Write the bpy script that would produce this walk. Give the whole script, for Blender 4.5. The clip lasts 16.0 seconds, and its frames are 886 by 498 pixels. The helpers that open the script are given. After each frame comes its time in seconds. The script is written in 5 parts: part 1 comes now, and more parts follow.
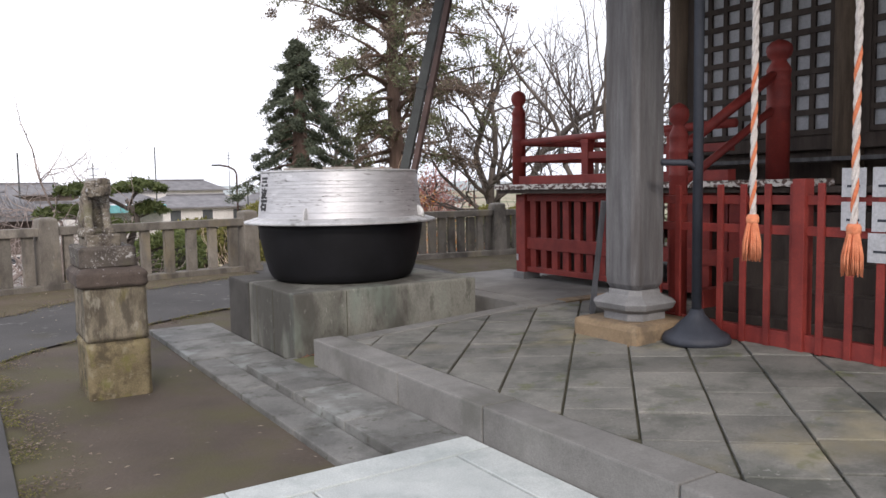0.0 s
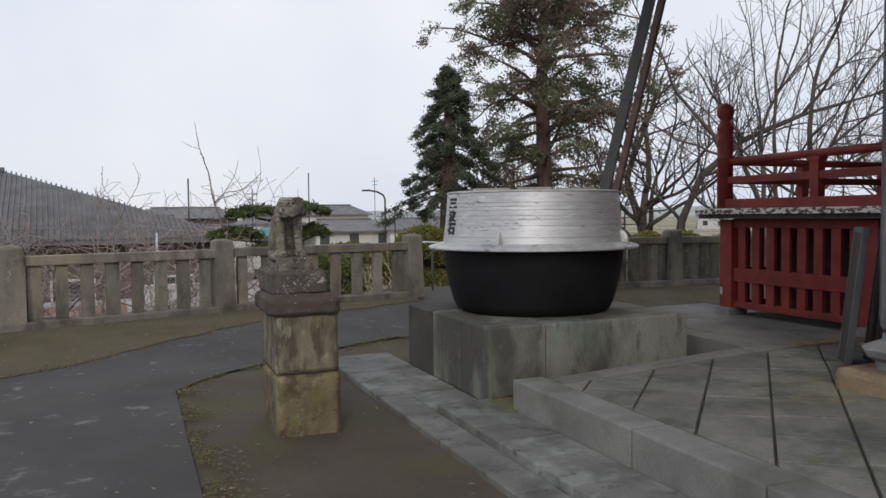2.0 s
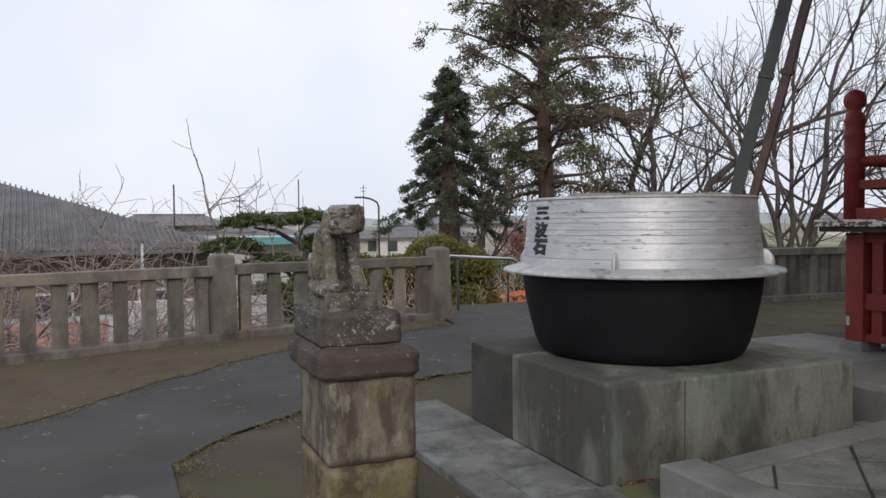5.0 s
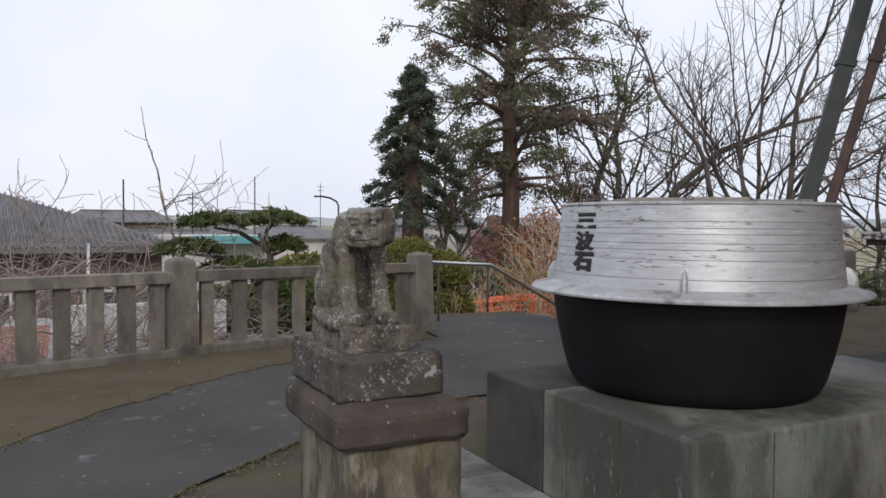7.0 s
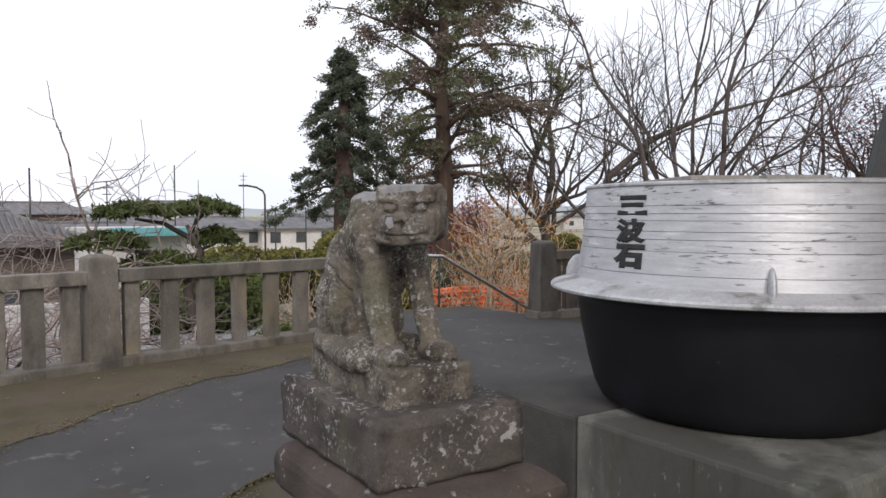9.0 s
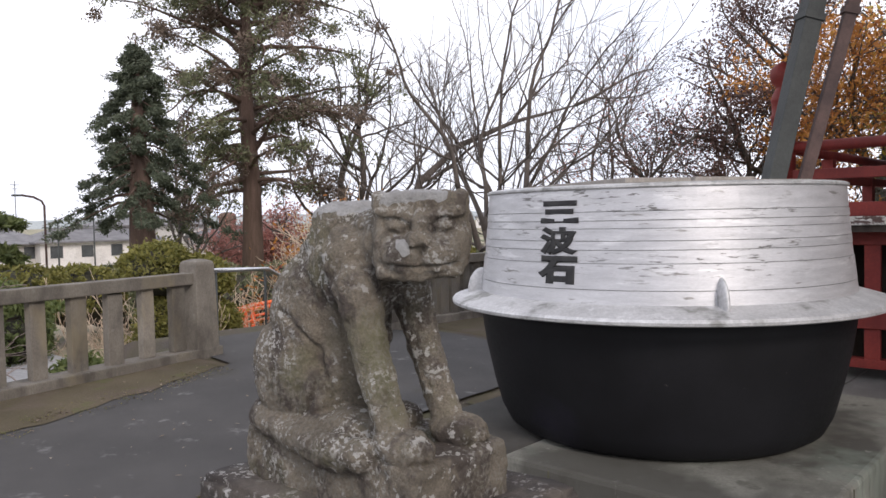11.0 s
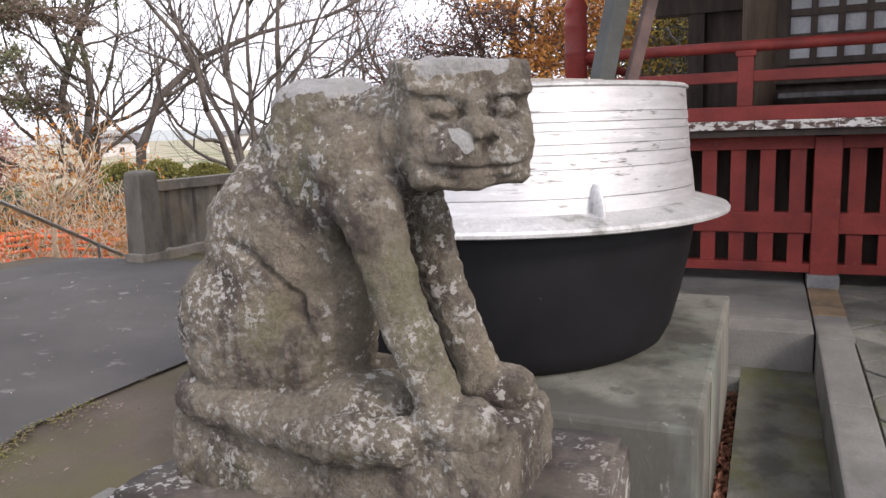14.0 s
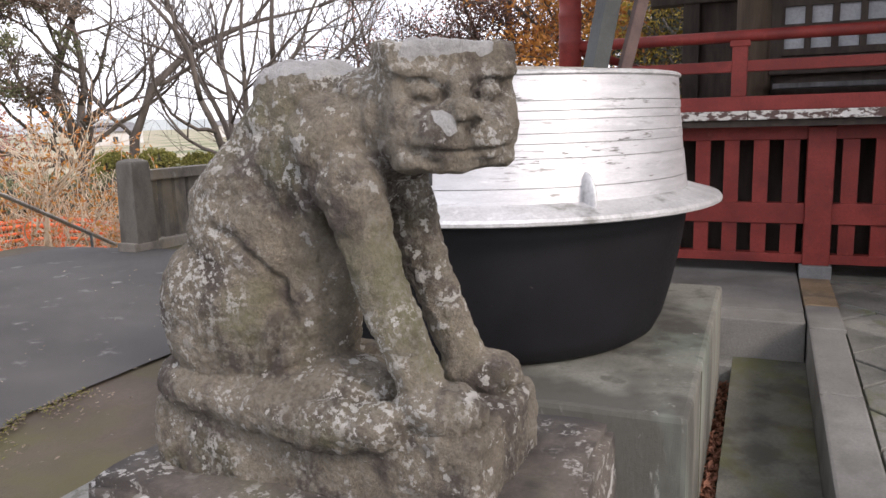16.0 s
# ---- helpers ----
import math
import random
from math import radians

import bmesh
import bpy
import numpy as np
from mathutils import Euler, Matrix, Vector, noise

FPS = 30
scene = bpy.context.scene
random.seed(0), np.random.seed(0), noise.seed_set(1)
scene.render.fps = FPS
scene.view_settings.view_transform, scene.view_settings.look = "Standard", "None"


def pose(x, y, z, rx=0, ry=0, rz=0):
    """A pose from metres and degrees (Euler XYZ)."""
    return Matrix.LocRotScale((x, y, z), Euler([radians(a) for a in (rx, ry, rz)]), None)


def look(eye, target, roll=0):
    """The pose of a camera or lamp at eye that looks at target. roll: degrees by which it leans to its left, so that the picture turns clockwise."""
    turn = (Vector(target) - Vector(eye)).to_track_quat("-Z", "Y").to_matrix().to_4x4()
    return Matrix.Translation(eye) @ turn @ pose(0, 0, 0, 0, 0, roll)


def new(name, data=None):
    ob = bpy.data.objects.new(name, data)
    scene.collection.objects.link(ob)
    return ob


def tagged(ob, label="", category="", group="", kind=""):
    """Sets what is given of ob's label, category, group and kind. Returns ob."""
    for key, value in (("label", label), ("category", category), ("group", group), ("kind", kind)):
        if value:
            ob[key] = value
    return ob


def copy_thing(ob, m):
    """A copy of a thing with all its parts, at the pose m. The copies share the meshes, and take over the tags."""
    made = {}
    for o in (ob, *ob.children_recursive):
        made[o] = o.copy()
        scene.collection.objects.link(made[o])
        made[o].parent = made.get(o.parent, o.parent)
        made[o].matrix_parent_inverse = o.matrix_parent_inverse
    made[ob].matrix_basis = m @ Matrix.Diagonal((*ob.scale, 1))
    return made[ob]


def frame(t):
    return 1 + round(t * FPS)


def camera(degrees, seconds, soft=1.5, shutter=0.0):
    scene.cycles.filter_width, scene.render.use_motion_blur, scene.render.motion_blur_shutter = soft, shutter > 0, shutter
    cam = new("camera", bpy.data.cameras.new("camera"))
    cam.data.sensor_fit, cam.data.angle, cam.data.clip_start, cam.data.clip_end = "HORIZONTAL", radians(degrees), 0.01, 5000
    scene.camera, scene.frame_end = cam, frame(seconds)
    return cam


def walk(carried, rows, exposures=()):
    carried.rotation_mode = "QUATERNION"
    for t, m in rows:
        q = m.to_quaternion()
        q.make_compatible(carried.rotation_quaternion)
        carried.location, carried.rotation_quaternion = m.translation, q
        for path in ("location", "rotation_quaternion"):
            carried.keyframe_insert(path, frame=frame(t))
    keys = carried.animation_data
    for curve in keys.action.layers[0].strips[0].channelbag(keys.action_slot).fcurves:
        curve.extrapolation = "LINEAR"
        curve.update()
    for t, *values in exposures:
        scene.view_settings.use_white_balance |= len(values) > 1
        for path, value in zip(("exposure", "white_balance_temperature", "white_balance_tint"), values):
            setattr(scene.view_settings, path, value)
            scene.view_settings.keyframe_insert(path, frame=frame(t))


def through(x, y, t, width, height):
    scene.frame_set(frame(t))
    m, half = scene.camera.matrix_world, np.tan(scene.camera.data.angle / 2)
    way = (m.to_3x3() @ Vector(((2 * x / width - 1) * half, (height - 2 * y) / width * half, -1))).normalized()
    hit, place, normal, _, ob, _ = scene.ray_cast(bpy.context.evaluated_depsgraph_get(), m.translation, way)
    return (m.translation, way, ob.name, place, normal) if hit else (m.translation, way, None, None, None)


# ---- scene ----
cam = camera(61.0, 16.0)
EXPOSURES = [(0.0, 0.7, 6600, 15), (0.5, 0.35, 6550, 13), (1.0, -0.06, 6500, 12), (1.5, -0.18, 6500, 11), (2.5, -0.04, 6500, 11), (3.5, -0.02, 6500, 11), (6.5, 0.0, 6400, 12), (8.2, 0.12, 6500, 13), (10.3, 0.5, 6550, 15), (11.5, 0.55, 6600, 16), (12.5, 0.65, 6650, 17), (14.0, 1.13, 6750, 17), (16.0, 1.1, 6750, 17)]
PATH = [
    (0, (-2.927, -6.777, 1.433), (-1.845, -5.103, 1.27), -1.0),
    (0.5, (-2.918, -6.672, 1.436), (-2.141, -4.833, 1.317), -1.1),
    (1, (-2.993, -6.452, 1.453), (-2.347, -4.562, 1.346), -0.5),
    (1.5, (-3.063, -6.189, 1.459), (-2.284, -4.349, 1.388), -0.5),
    (2, (-3.064, -5.894, 1.409), (-2.298, -4.048, 1.32), -0.6),
    (2.5, (-3.035, -5.605, 1.435), (-2.285, -3.752, 1.362), -0.7),
    (3, (-3.047, -5.338, 1.435), (-2.319, -3.476, 1.381), -0.5),
    (3.5, (-3.091, -5.055, 1.479), (-2.319, -3.211, 1.435), -0.5),
    (4, (-3.08, -4.74, 1.456), (-2.297, -2.9, 1.409), -0.3),
    (4.2, (-3.068, -4.599, 1.456), (-2.29, -2.757, 1.41), -0.1),
    (6.3, (-3.05, -3.489, 1.487), (-2.167, -1.698, 1.369), -0.5),
    (6.5, (-3.044, -3.383, 1.508), (-2.161, -1.592, 1.399), 0.8),
    (7, (-3.026, -3.123, 1.494), (-2.114, -1.344, 1.426), 0.4),
    (7.5, (-3.016, -2.832, 1.504), (-2.065, -1.072, 1.495), 0.3),
    (8, (-2.958, -2.587, 1.466), (-1.961, -0.854, 1.413), 0.4),
    (8.2, (-2.945, -2.491, 1.475), (-1.93, -0.769, 1.407), 0.4),
    (10.3, (-2.899, -1.594, 1.488), (-1.574, -0.1, 1.379), -1.0),
    (10.5, (-2.892, -1.528, 1.497), (-1.507, -0.089, 1.393), -1.1),
    (11, (-2.898, -1.423, 1.505), (-1.422, -0.076, 1.42), -1.2),
    (11.5, (-2.92, -1.26, 1.504), (-1.304, -0.084, 1.426), -1.2),
    (12, (-2.938, -1.132, 1.505), (-1.224, -0.104, 1.421), -1.1),
    (12.5, (-2.901, -1.058, 1.492), (-1.157, -0.097, 1.304), -1.2),
    (13, (-2.836, -0.977, 1.482), (-1.084, -0.047, 1.229), -1.5),
    (13.5, (-2.837, -0.905, 1.48), (-1.059, -0.041, 1.173), -1.6),
    (14, (-2.823, -0.898, 1.473), (-1.013, -0.109, 1.155), -1.9),
    (14.5, (-2.814, -0.903, 1.468), (-0.98, -0.172, 1.149), -1.7),
    (15, (-2.809, -0.91, 1.464), (-0.985, -0.162, 1.132), -1.8),
    (15.5, (-2.811, -0.911, 1.465), (-0.998, -0.138, 1.125), -1.8),
    (16, (-2.812, -0.907, 1.464), (-1.0, -0.131, 1.121), -1.7),
]
walk(cam, [(t, look(eye, target, roll)) for t, eye, target, roll in PATH], EXPOSURES)

# ---- world and light ----
world = bpy.data.worlds.new("overcast")
world.use_nodes = True
scene.world = world
wn, wl = world.node_tree.nodes, world.node_tree.links
sky = wn.new("ShaderNodeTexSky")
sky.sky_type, sky.sun_disc = "NISHITA", False
sky.sun_elevation, sky.sun_rotation, sky.dust_density = radians(32), radians(205), 4.0
cloud = wn.new("ShaderNodeTexNoise")
cloud.inputs["Scale"].default_value, cloud.inputs["Detail"].default_value = 1.6, 4.0
cloud_ramp = wn.new("ShaderNodeValToRGB")
cloud_ramp.color_ramp.elements[0].position, cloud_ramp.color_ramp.elements[0].color = 0.38, (8.2, 8.9, 10.2, 1)
cloud_ramp.color_ramp.elements[1].position, cloud_ramp.color_ramp.elements[1].color = 0.66, (10.6, 10.8, 11.2, 1)
veil = wn.new("ShaderNodeMix")
veil.data_type = "RGBA"
veil.inputs[0].default_value = 0.86
wl.new(cloud.outputs["Fac"], cloud_ramp.inputs["Fac"])
wl.new(sky.outputs["Color"], veil.inputs[6])
wl.new(cloud_ramp.outputs["Color"], veil.inputs[7])
wl.new(veil.outputs[2], wn["Background"].inputs["Color"])
wn["Background"].inputs["Strength"].default_value = 0.1

sun = new("sun", bpy.data.lights.new("sun", "SUN"))
sun.data.energy, sun.data.angle, sun.data.color = 1.1, radians(12), (1.0, 0.94, 0.86)
sun.matrix_world = look((-14, -30, 21), (0, 0, 0))


# ---- materials ----
def ramp_node(nt, src, lo, hi, c0, c1):
    r = nt.nodes.new("ShaderNodeValToRGB")
    r.color_ramp.elements[0].position, r.color_ramp.elements[0].color = lo, (*c0, 1)
    r.color_ramp.elements[1].position, r.color_ramp.elements[1].color = hi, (*c1, 1)
    nt.links.new(src, r.inputs["Fac"])
    return r.outputs["Color"]


def noise_node(nt, vec, scale, detail=5.0, rough=0.6):
    n = nt.nodes.new("ShaderNodeTexNoise")
    n.inputs["Scale"].default_value, n.inputs["Detail"].default_value = scale, detail
    n.inputs["Roughness"].default_value = rough
    nt.links.new(vec, n.inputs["Vector"])
    return n.outputs["Fac"]


def mix_node(nt, fac, a, b, mode="MIX"):
    m = nt.nodes.new("ShaderNodeMix")
    m.data_type, m.blend_type = "RGBA", mode
    for sock, val in ((m.inputs[0], fac), (m.inputs[6], a), (m.inputs[7], b)):
        if isinstance(val, (int, float)):
            sock.default_value = val
        elif isinstance(val, tuple):
            sock.default_value = (*val, 1)
        else:
            nt.links.new(val, sock)
    return m.outputs[2]


def mat(name, c0, c1, scale=6.0, rough=0.8, bump=0.3, fine=60.0, metal=0.0, spots=(), stretch=(1, 1, 1), vary=0.0, dist=0.01, world_space=True, spec=0.4, wear=0.25):
    """A surface with two scales of colour, grain in relief and optional stains: spots holds (colour, scale, low, high, strength)."""
    m = bpy.data.materials.new(name)
    m.use_nodes = True
    nt = m.node_tree
    bsdf = nt.nodes["Principled BSDF"]
    if world_space:
        vec = nt.nodes.new("ShaderNodeNewGeometry").outputs["Position"]
    else:
        vec = nt.nodes.new("ShaderNodeTexCoord").outputs["Object"]
    if stretch != (1, 1, 1):
        mp = nt.nodes.new("ShaderNodeMapping")
        mp.inputs["Scale"].default_value = stretch
        nt.links.new(vec, mp.inputs["Vector"])
        vec = mp.outputs["Vector"]
    big = noise_node(nt, vec, scale)
    small = noise_node(nt, vec, fine, 6.0, 0.7)
    col = ramp_node(nt, big, 0.32, 0.68, c0, c1)
    shade = ramp_node(nt, small, 0.25, 0.75, (1 - wear,) * 3, (1 + wear,) * 3)
    col = mix_node(nt, 1.0, col, shade, "MULTIPLY")
    for n, (sc, ss, lo, hi, k, *gate) in enumerate(spots):
        mp = nt.nodes.new("ShaderNodeMapping")
        mp.inputs["Location"].default_value = (3.1 * n + 1.7, 5.3 * n, 2.9 * n)
        nt.links.new(vec, mp.inputs["Vector"])
        f = ramp_node(nt, noise_node(nt, mp.outputs["Vector"], ss, 4.0, 0.62), lo, hi, (0, 0, 0), (k, k, k))
        if gate:
            f = mix_node(nt, 1.0, f, ramp_node(nt, noise_node(nt, mp.outputs["Vector"], gate[0], 3.0, 0.5), gate[1], gate[1] + 0.1, (0, 0, 0), (1, 1, 1)), "MULTIPLY")
        col = mix_node(nt, f, col, sc)
    if vary:
        info = nt.nodes.new("ShaderNodeObjectInfo").outputs["Random"]
        col = mix_node(nt, 1.0, col, ramp_node(nt, info, 0, 1, (1 - vary,) * 3, (1 + vary,) * 3), "MULTIPLY")
    nt.links.new(col, bsdf.inputs["Base Color"])
    rr = ramp_node(nt, small, 0.2, 0.8, (max(0.0, rough - 0.1),) * 3, (min(1.0, rough + 0.1),) * 3)
    nt.links.new(rr, bsdf.inputs["Roughness"])
    bsdf.inputs["Metallic"].default_value = metal
    bsdf.inputs["Specular IOR Level"].default_value = spec
    if bump:
        b = nt.nodes.new("ShaderNodeBump")
        b.inputs["Strength"].default_value, b.inputs["Distance"].default_value = bump, dist
        nt.links.new(small, b.inputs["Height"])
        nt.links.new(b.outputs["Normal"], bsdf.inputs["Normal"])
    return m


DIRT = mat("dirt", (0.056, 0.043, 0.032), (0.096, 0.075, 0.058), 1.1, 0.95, 0.6, 40, spots=(((0.075, 0.07, 0.026), 1.2, 0.43, 0.62, 0.7), ((0.2, 0.18, 0.15), 26, 0.68, 0.72, 0.6)))
GRASSY = mat("far_ground", (0.24, 0.21, 0.14), (0.34, 0.3, 0.21), 0.15, 0.95, 0.4, 5, spots=(((0.09, 0.12, 0.04), 0.08, 0.5, 0.6, 0.8),))
ASPHALT = mat("asphalt", (0.044, 0.042, 0.0405), (0.072, 0.068, 0.065), 0.9, 0.85, 0.5, 160, spots=(((0.19, 0.185, 0.18), 3.6, 0.62, 0.72, 0.75), ((0.05, 0.045, 0.025), 0.7, 0.58, 0.7, 0.4)), dist=0.004)
MOSS = mat("moss", (0.066, 0.053, 0.028), (0.11, 0.087, 0.052), 1.4, 1.0, 0.8, 50, spots=(((0.1, 0.075, 0.055), 2.2, 0.5, 0.62, 0.8), ((0.08, 0.095, 0.02), 5, 0.58, 0.68, 0.5)))
KERB = mat("kerb_stone", (0.14, 0.135, 0.126), (0.225, 0.22, 0.205), 2.2, 0.85, 0.35, 90, vary=0.12, spots=(((0.09, 0.09, 0.075), 1.6, 0.52, 0.66, 0.6),))
PAVER = mat("paver", (0.12, 0.12, 0.108), (0.21, 0.203, 0.18), 2.6, 0.8, 0.4, 70, vary=0.2, wear=0.3, spots=(((0.07, 0.075, 0.062), 2.6, 0.5, 0.62, 0.7), ((0.28, 0.24, 0.14), 0.9, 0.56, 0.68, 0.55), ((0.09, 0.1, 0.035), 3.5, 0.6, 0.68, 0.6), ((0.3, 0.3, 0.28), 30, 0.66, 0.69, 0.5)))
JOINT = mat("joint", (0.055, 0.052, 0.035), (0.1, 0.095, 0.06), 6, 1.0, 0.5, 60)
WHITESTONE = mat("pale_granite", (0.38, 0.41, 0.4), (0.52, 0.55, 0.53), 2.5, 0.75, 0.25, 120, vary=0.08, spots=(((0.27, 0.31, 0.3), 3, 0.52, 0.68, 0.5),))
STEPSTONE = mat("step_stone", (0.11, 0.109, 0.102), (0.205, 0.203, 0.188), 2.4, 0.8, 0.45, 80, vary=0.18, wear=0.32, spots=(((0.06, 0.06, 0.052), 3.4, 0.5, 0.62, 0.5), ((0.28, 0.3, 0.285), 2.3, 0.56, 0.68, 0.6), ((0.05, 0.05, 0.03), 9, 0.6, 0.67, 0.6)))
MOSSYSTONE = mat("mossy_stone", (0.08, 0.08, 0.07), (0.15, 0.148, 0.125), 2.4, 0.85, 0.4, 80, wear=0.3, spots=(((0.05, 0.05, 0.04), 4, 0.48, 0.6, 0.7), ((0.1, 0.1, 0.03), 2.2, 0.46, 0.62, 0.75)))
CONCRETE = mat("pedestal_stone", (0.138, 0.137, 0.115), (0.22, 0.218, 0.19), 1.6, 0.85, 0.3, 90, spots=(((0.05, 0.047, 0.04), 1.3, 0.48, 0.6, 0.8), ((0.2, 0.24, 0.2), 1.9, 0.56, 0.7, 0.6), ((0.06, 0.056, 0.046), 9, 0.56, 0.66, 0.6), ((0.3, 0.3, 0.27), 24, 0.62, 0.67, 0.5, 3, 0.5)), stretch=(1, 1, 0.4), wear=0.32)
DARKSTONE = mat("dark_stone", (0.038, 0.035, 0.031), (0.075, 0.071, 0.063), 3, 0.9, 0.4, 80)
FENCESTONE = mat("fence_stone", (0.122, 0.108, 0.09), (0.215, 0.195, 0.165), 3.5, 0.9, 0.4, 90, vary=0.28, wear=0.32, spots=(((0.062, 0.055, 0.048), 3.0, 0.5, 0.66, 0.75), ((0.24, 0.2, 0.13), 1.7, 0.54, 0.66, 0.6), ((0.3, 0.29, 0.26), 9, 0.66, 0.72, 0.5)), stretch=(1, 1, 0.5))
LIONSTONE = mat("weathered_stone", (0.118, 0.1, 0.076), (0.215, 0.184, 0.143), 8, 0.95, 1.5, 230, dist=0.004, wear=0.45, spots=(((0.045, 0.034, 0.032), 12, 0.5, 0.6, 0.75), ((0.125, 0.123, 0.062), 6, 0.53, 0.68, 0.65), ((0.21, 0.195, 0.165), 130, 0.48, 0.6, 0.55, 7, 0.42), ((0.44, 0.43, 0.4), 120, 0.53, 0.57, 0.85, 9, 0.49), ((0.42, 0.41, 0.38), 48, 0.6, 0.62, 0.85, 7, 0.44), ((0.4, 0.39, 0.365), 22, 0.655, 0.67, 0.75)))
nt = LIONSTONE.node_tree
stone_in = nt.nodes["Principled BSDF"].inputs["Base Color"]
stone_col = stone_in.links[0].from_socket
repair = nt.nodes.new("ShaderNodeAttribute")
repair.attribute_name = "repair"
edge = ramp_node(nt, repair.outputs["Fac"], 0.46, 0.56, (0, 0, 0), (1, 1, 1))
grit = ramp_node(nt, noise_node(nt, nt.nodes.new("ShaderNodeNewGeometry").outputs["Position"], 45, 5.0, 0.65), 0.3, 0.7, (0.26, 0.258, 0.25), (0.37, 0.367, 0.36))
nt.links.new(mix_node(nt, edge, stone_col, grit), stone_in)
LIONBASE = mat("lichened_base_stone", (0.055, 0.046, 0.04), (0.115, 0.098, 0.082), 6, 0.95, 0.8, 130, dist=0.004, wear=0.35, spots=(((0.032, 0.027, 0.025), 6, 0.5, 0.62, 0.8), ((0.1, 0.105, 0.055), 5, 0.54, 0.7, 0.5), ((0.34, 0.33, 0.31), 70, 0.55, 0.61, 0.75, 8, 0.48), ((0.4, 0.39, 0.37), 22, 0.63, 0.65, 0.75)))
CAPSTONE = mat("cap_stone", (0.05, 0.038, 0.032), (0.1, 0.078, 0.064), 5, 0.95, 0.5, 100, spots=(((0.36, 0.35, 0.33), 22, 0.66, 0.69, 0.6),))
PLINTHSTONE = mat("plinth_stone", (0.12, 0.102, 0.072), (0.235, 0.205, 0.15), 4, 0.9, 0.5, 90, vary=0.1, wear=0.35, spots=(((0.06, 0.05, 0.038), 6, 0.5, 0.62, 0.8), ((0.3, 0.28, 0.22), 9, 0.58, 0.66, 0.6), ((0.16, 0.14, 0.05), 5, 0.58, 0.68, 0.5)), stretch=(1.6, 1.6, 0.55))
PLINTHLOW = mat("mossy_plinth_stone", (0.11, 0.088, 0.05), (0.215, 0.175, 0.1), 5, 0.95, 0.6, 90, wear=0.35, spots=(((0.06, 0.048, 0.03), 6, 0.5, 0.6, 0.8), ((0.26, 0.23, 0.16), 10, 0.57, 0.66, 0.6), ((0.13, 0.125, 0.03), 7, 0.54, 0.66, 0.6)))
SILVER = mat("silver_paint", (0.45, 0.45, 0.46), (0.58, 0.58, 0.59), 5, 0.42, 0.3, 60, metal=0.5, stretch=(1, 1, 7), dist=0.004, wear=0.14, spots=(((0.1, 0.095, 0.085), 11.0, 0.58, 0.62, 0.85, 1.1, 0.5), ((0.16, 0.15, 0.13), 6.0, 0.64, 0.7, 0.75), ((0.8, 0.8, 0.8), 4.0, 0.58, 0.68, 0.5)))
SILVERWORN = mat("worn_silver_paint", (0.4, 0.4, 0.4), (0.56, 0.56, 0.56), 6, 0.5, 0.35, 70, metal=0.45, dist=0.004, spots=(((0.13, 0.13, 0.11), 5.5, 0.56, 0.66, 0.7), ((0.7, 0.7, 0.7), 14, 0.6, 0.68, 0.5)))
SEAM = mat("dark_seam", (0.12, 0.12, 0.12), (0.4, 0.4, 0.4), 14, 0.8, 0.2, 60)
IRON = mat("black_iron", (0.006, 0.006, 0.007), (0.011, 0.011, 0.013), 3, 0.6, 0.15, 60, spots=(((0.02, 0.018, 0.03), 1.6, 0.58, 0.72, 0.6), ((0.12, 0.11, 0.1), 34, 0.73, 0.76, 0.7)), dist=0.003, spec=0.22)
INK = mat("black_paint", (0.015, 0.015, 0.016), (0.035, 0.035, 0.035), 20, 0.7, 0.3, 90)
LIDWOOD = mat("lid_boards", (0.2, 0.18, 0.16), (0.36, 0.34, 0.31), 4, 0.8, 0.3, 60, stretch=(1, 6, 1))
RED = mat("red_lacquer", (0.165, 0.02, 0.016), (0.25, 0.036, 0.027), 3.5, 0.6, 0.2, 70, vary=0.08, spots=(((0.1, 0.012, 0.012), 2.2, 0.52, 0.68, 0.6), ((0.3, 0.07, 0.05), 9, 0.64, 0.72, 0.4)))
VERMILION = mat("vermilion_paint", (0.62, 0.1, 0.03), (0.75, 0.16, 0.05), 3, 0.6, 0.1, 50)
PEEL = mat("peeling_white_paint", (0.6, 0.57, 0.52), (0.75, 0.72, 0.68), 8, 0.8, 0.5, 50, spots=(((0.09, 0.045, 0.035), 13, 0.47, 0.53, 0.95),), stretch=(1, 1, 2.2))
GREYWOOD = mat("weathered_timber", (0.075, 0.073, 0.075), (0.155, 0.152, 0.155), 3, 0.9, 0.4, 60, stretch=(4, 4, 0.4), spots=(((0.065, 0.058, 0.055), 2, 0.5, 0.7, 0.7),))
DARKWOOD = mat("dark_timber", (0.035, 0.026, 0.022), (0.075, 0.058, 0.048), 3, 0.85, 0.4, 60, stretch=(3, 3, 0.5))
PILLARWOOD = mat("pillar_timber", (0.075, 0.055, 0.04), (0.17, 0.125, 0.09), 3, 0.9, 0.4, 60, stretch=(4, 4, 0.35))
PAPER = mat("shoji_paper", (0.36, 0.37, 0.39), (0.46, 0.47, 0.49), 3, 0.9, 0.05, 50)
STEEL = mat("painted_steel", (0.028, 0.032, 0.032), (0.054, 0.06, 0.058), 4, 0.6, 0.2, 60)
RUST = mat("rusty_steel", (0.05, 0.034, 0.032), (0.1, 0.064, 0.056), 5, 0.8, 0.3, 60)
CHROME = mat("brushed_steel", (0.6, 0.6, 0.6), (0.72, 0.72, 0.72), 9, 0.3, 0.05, 90, metal=1.0)
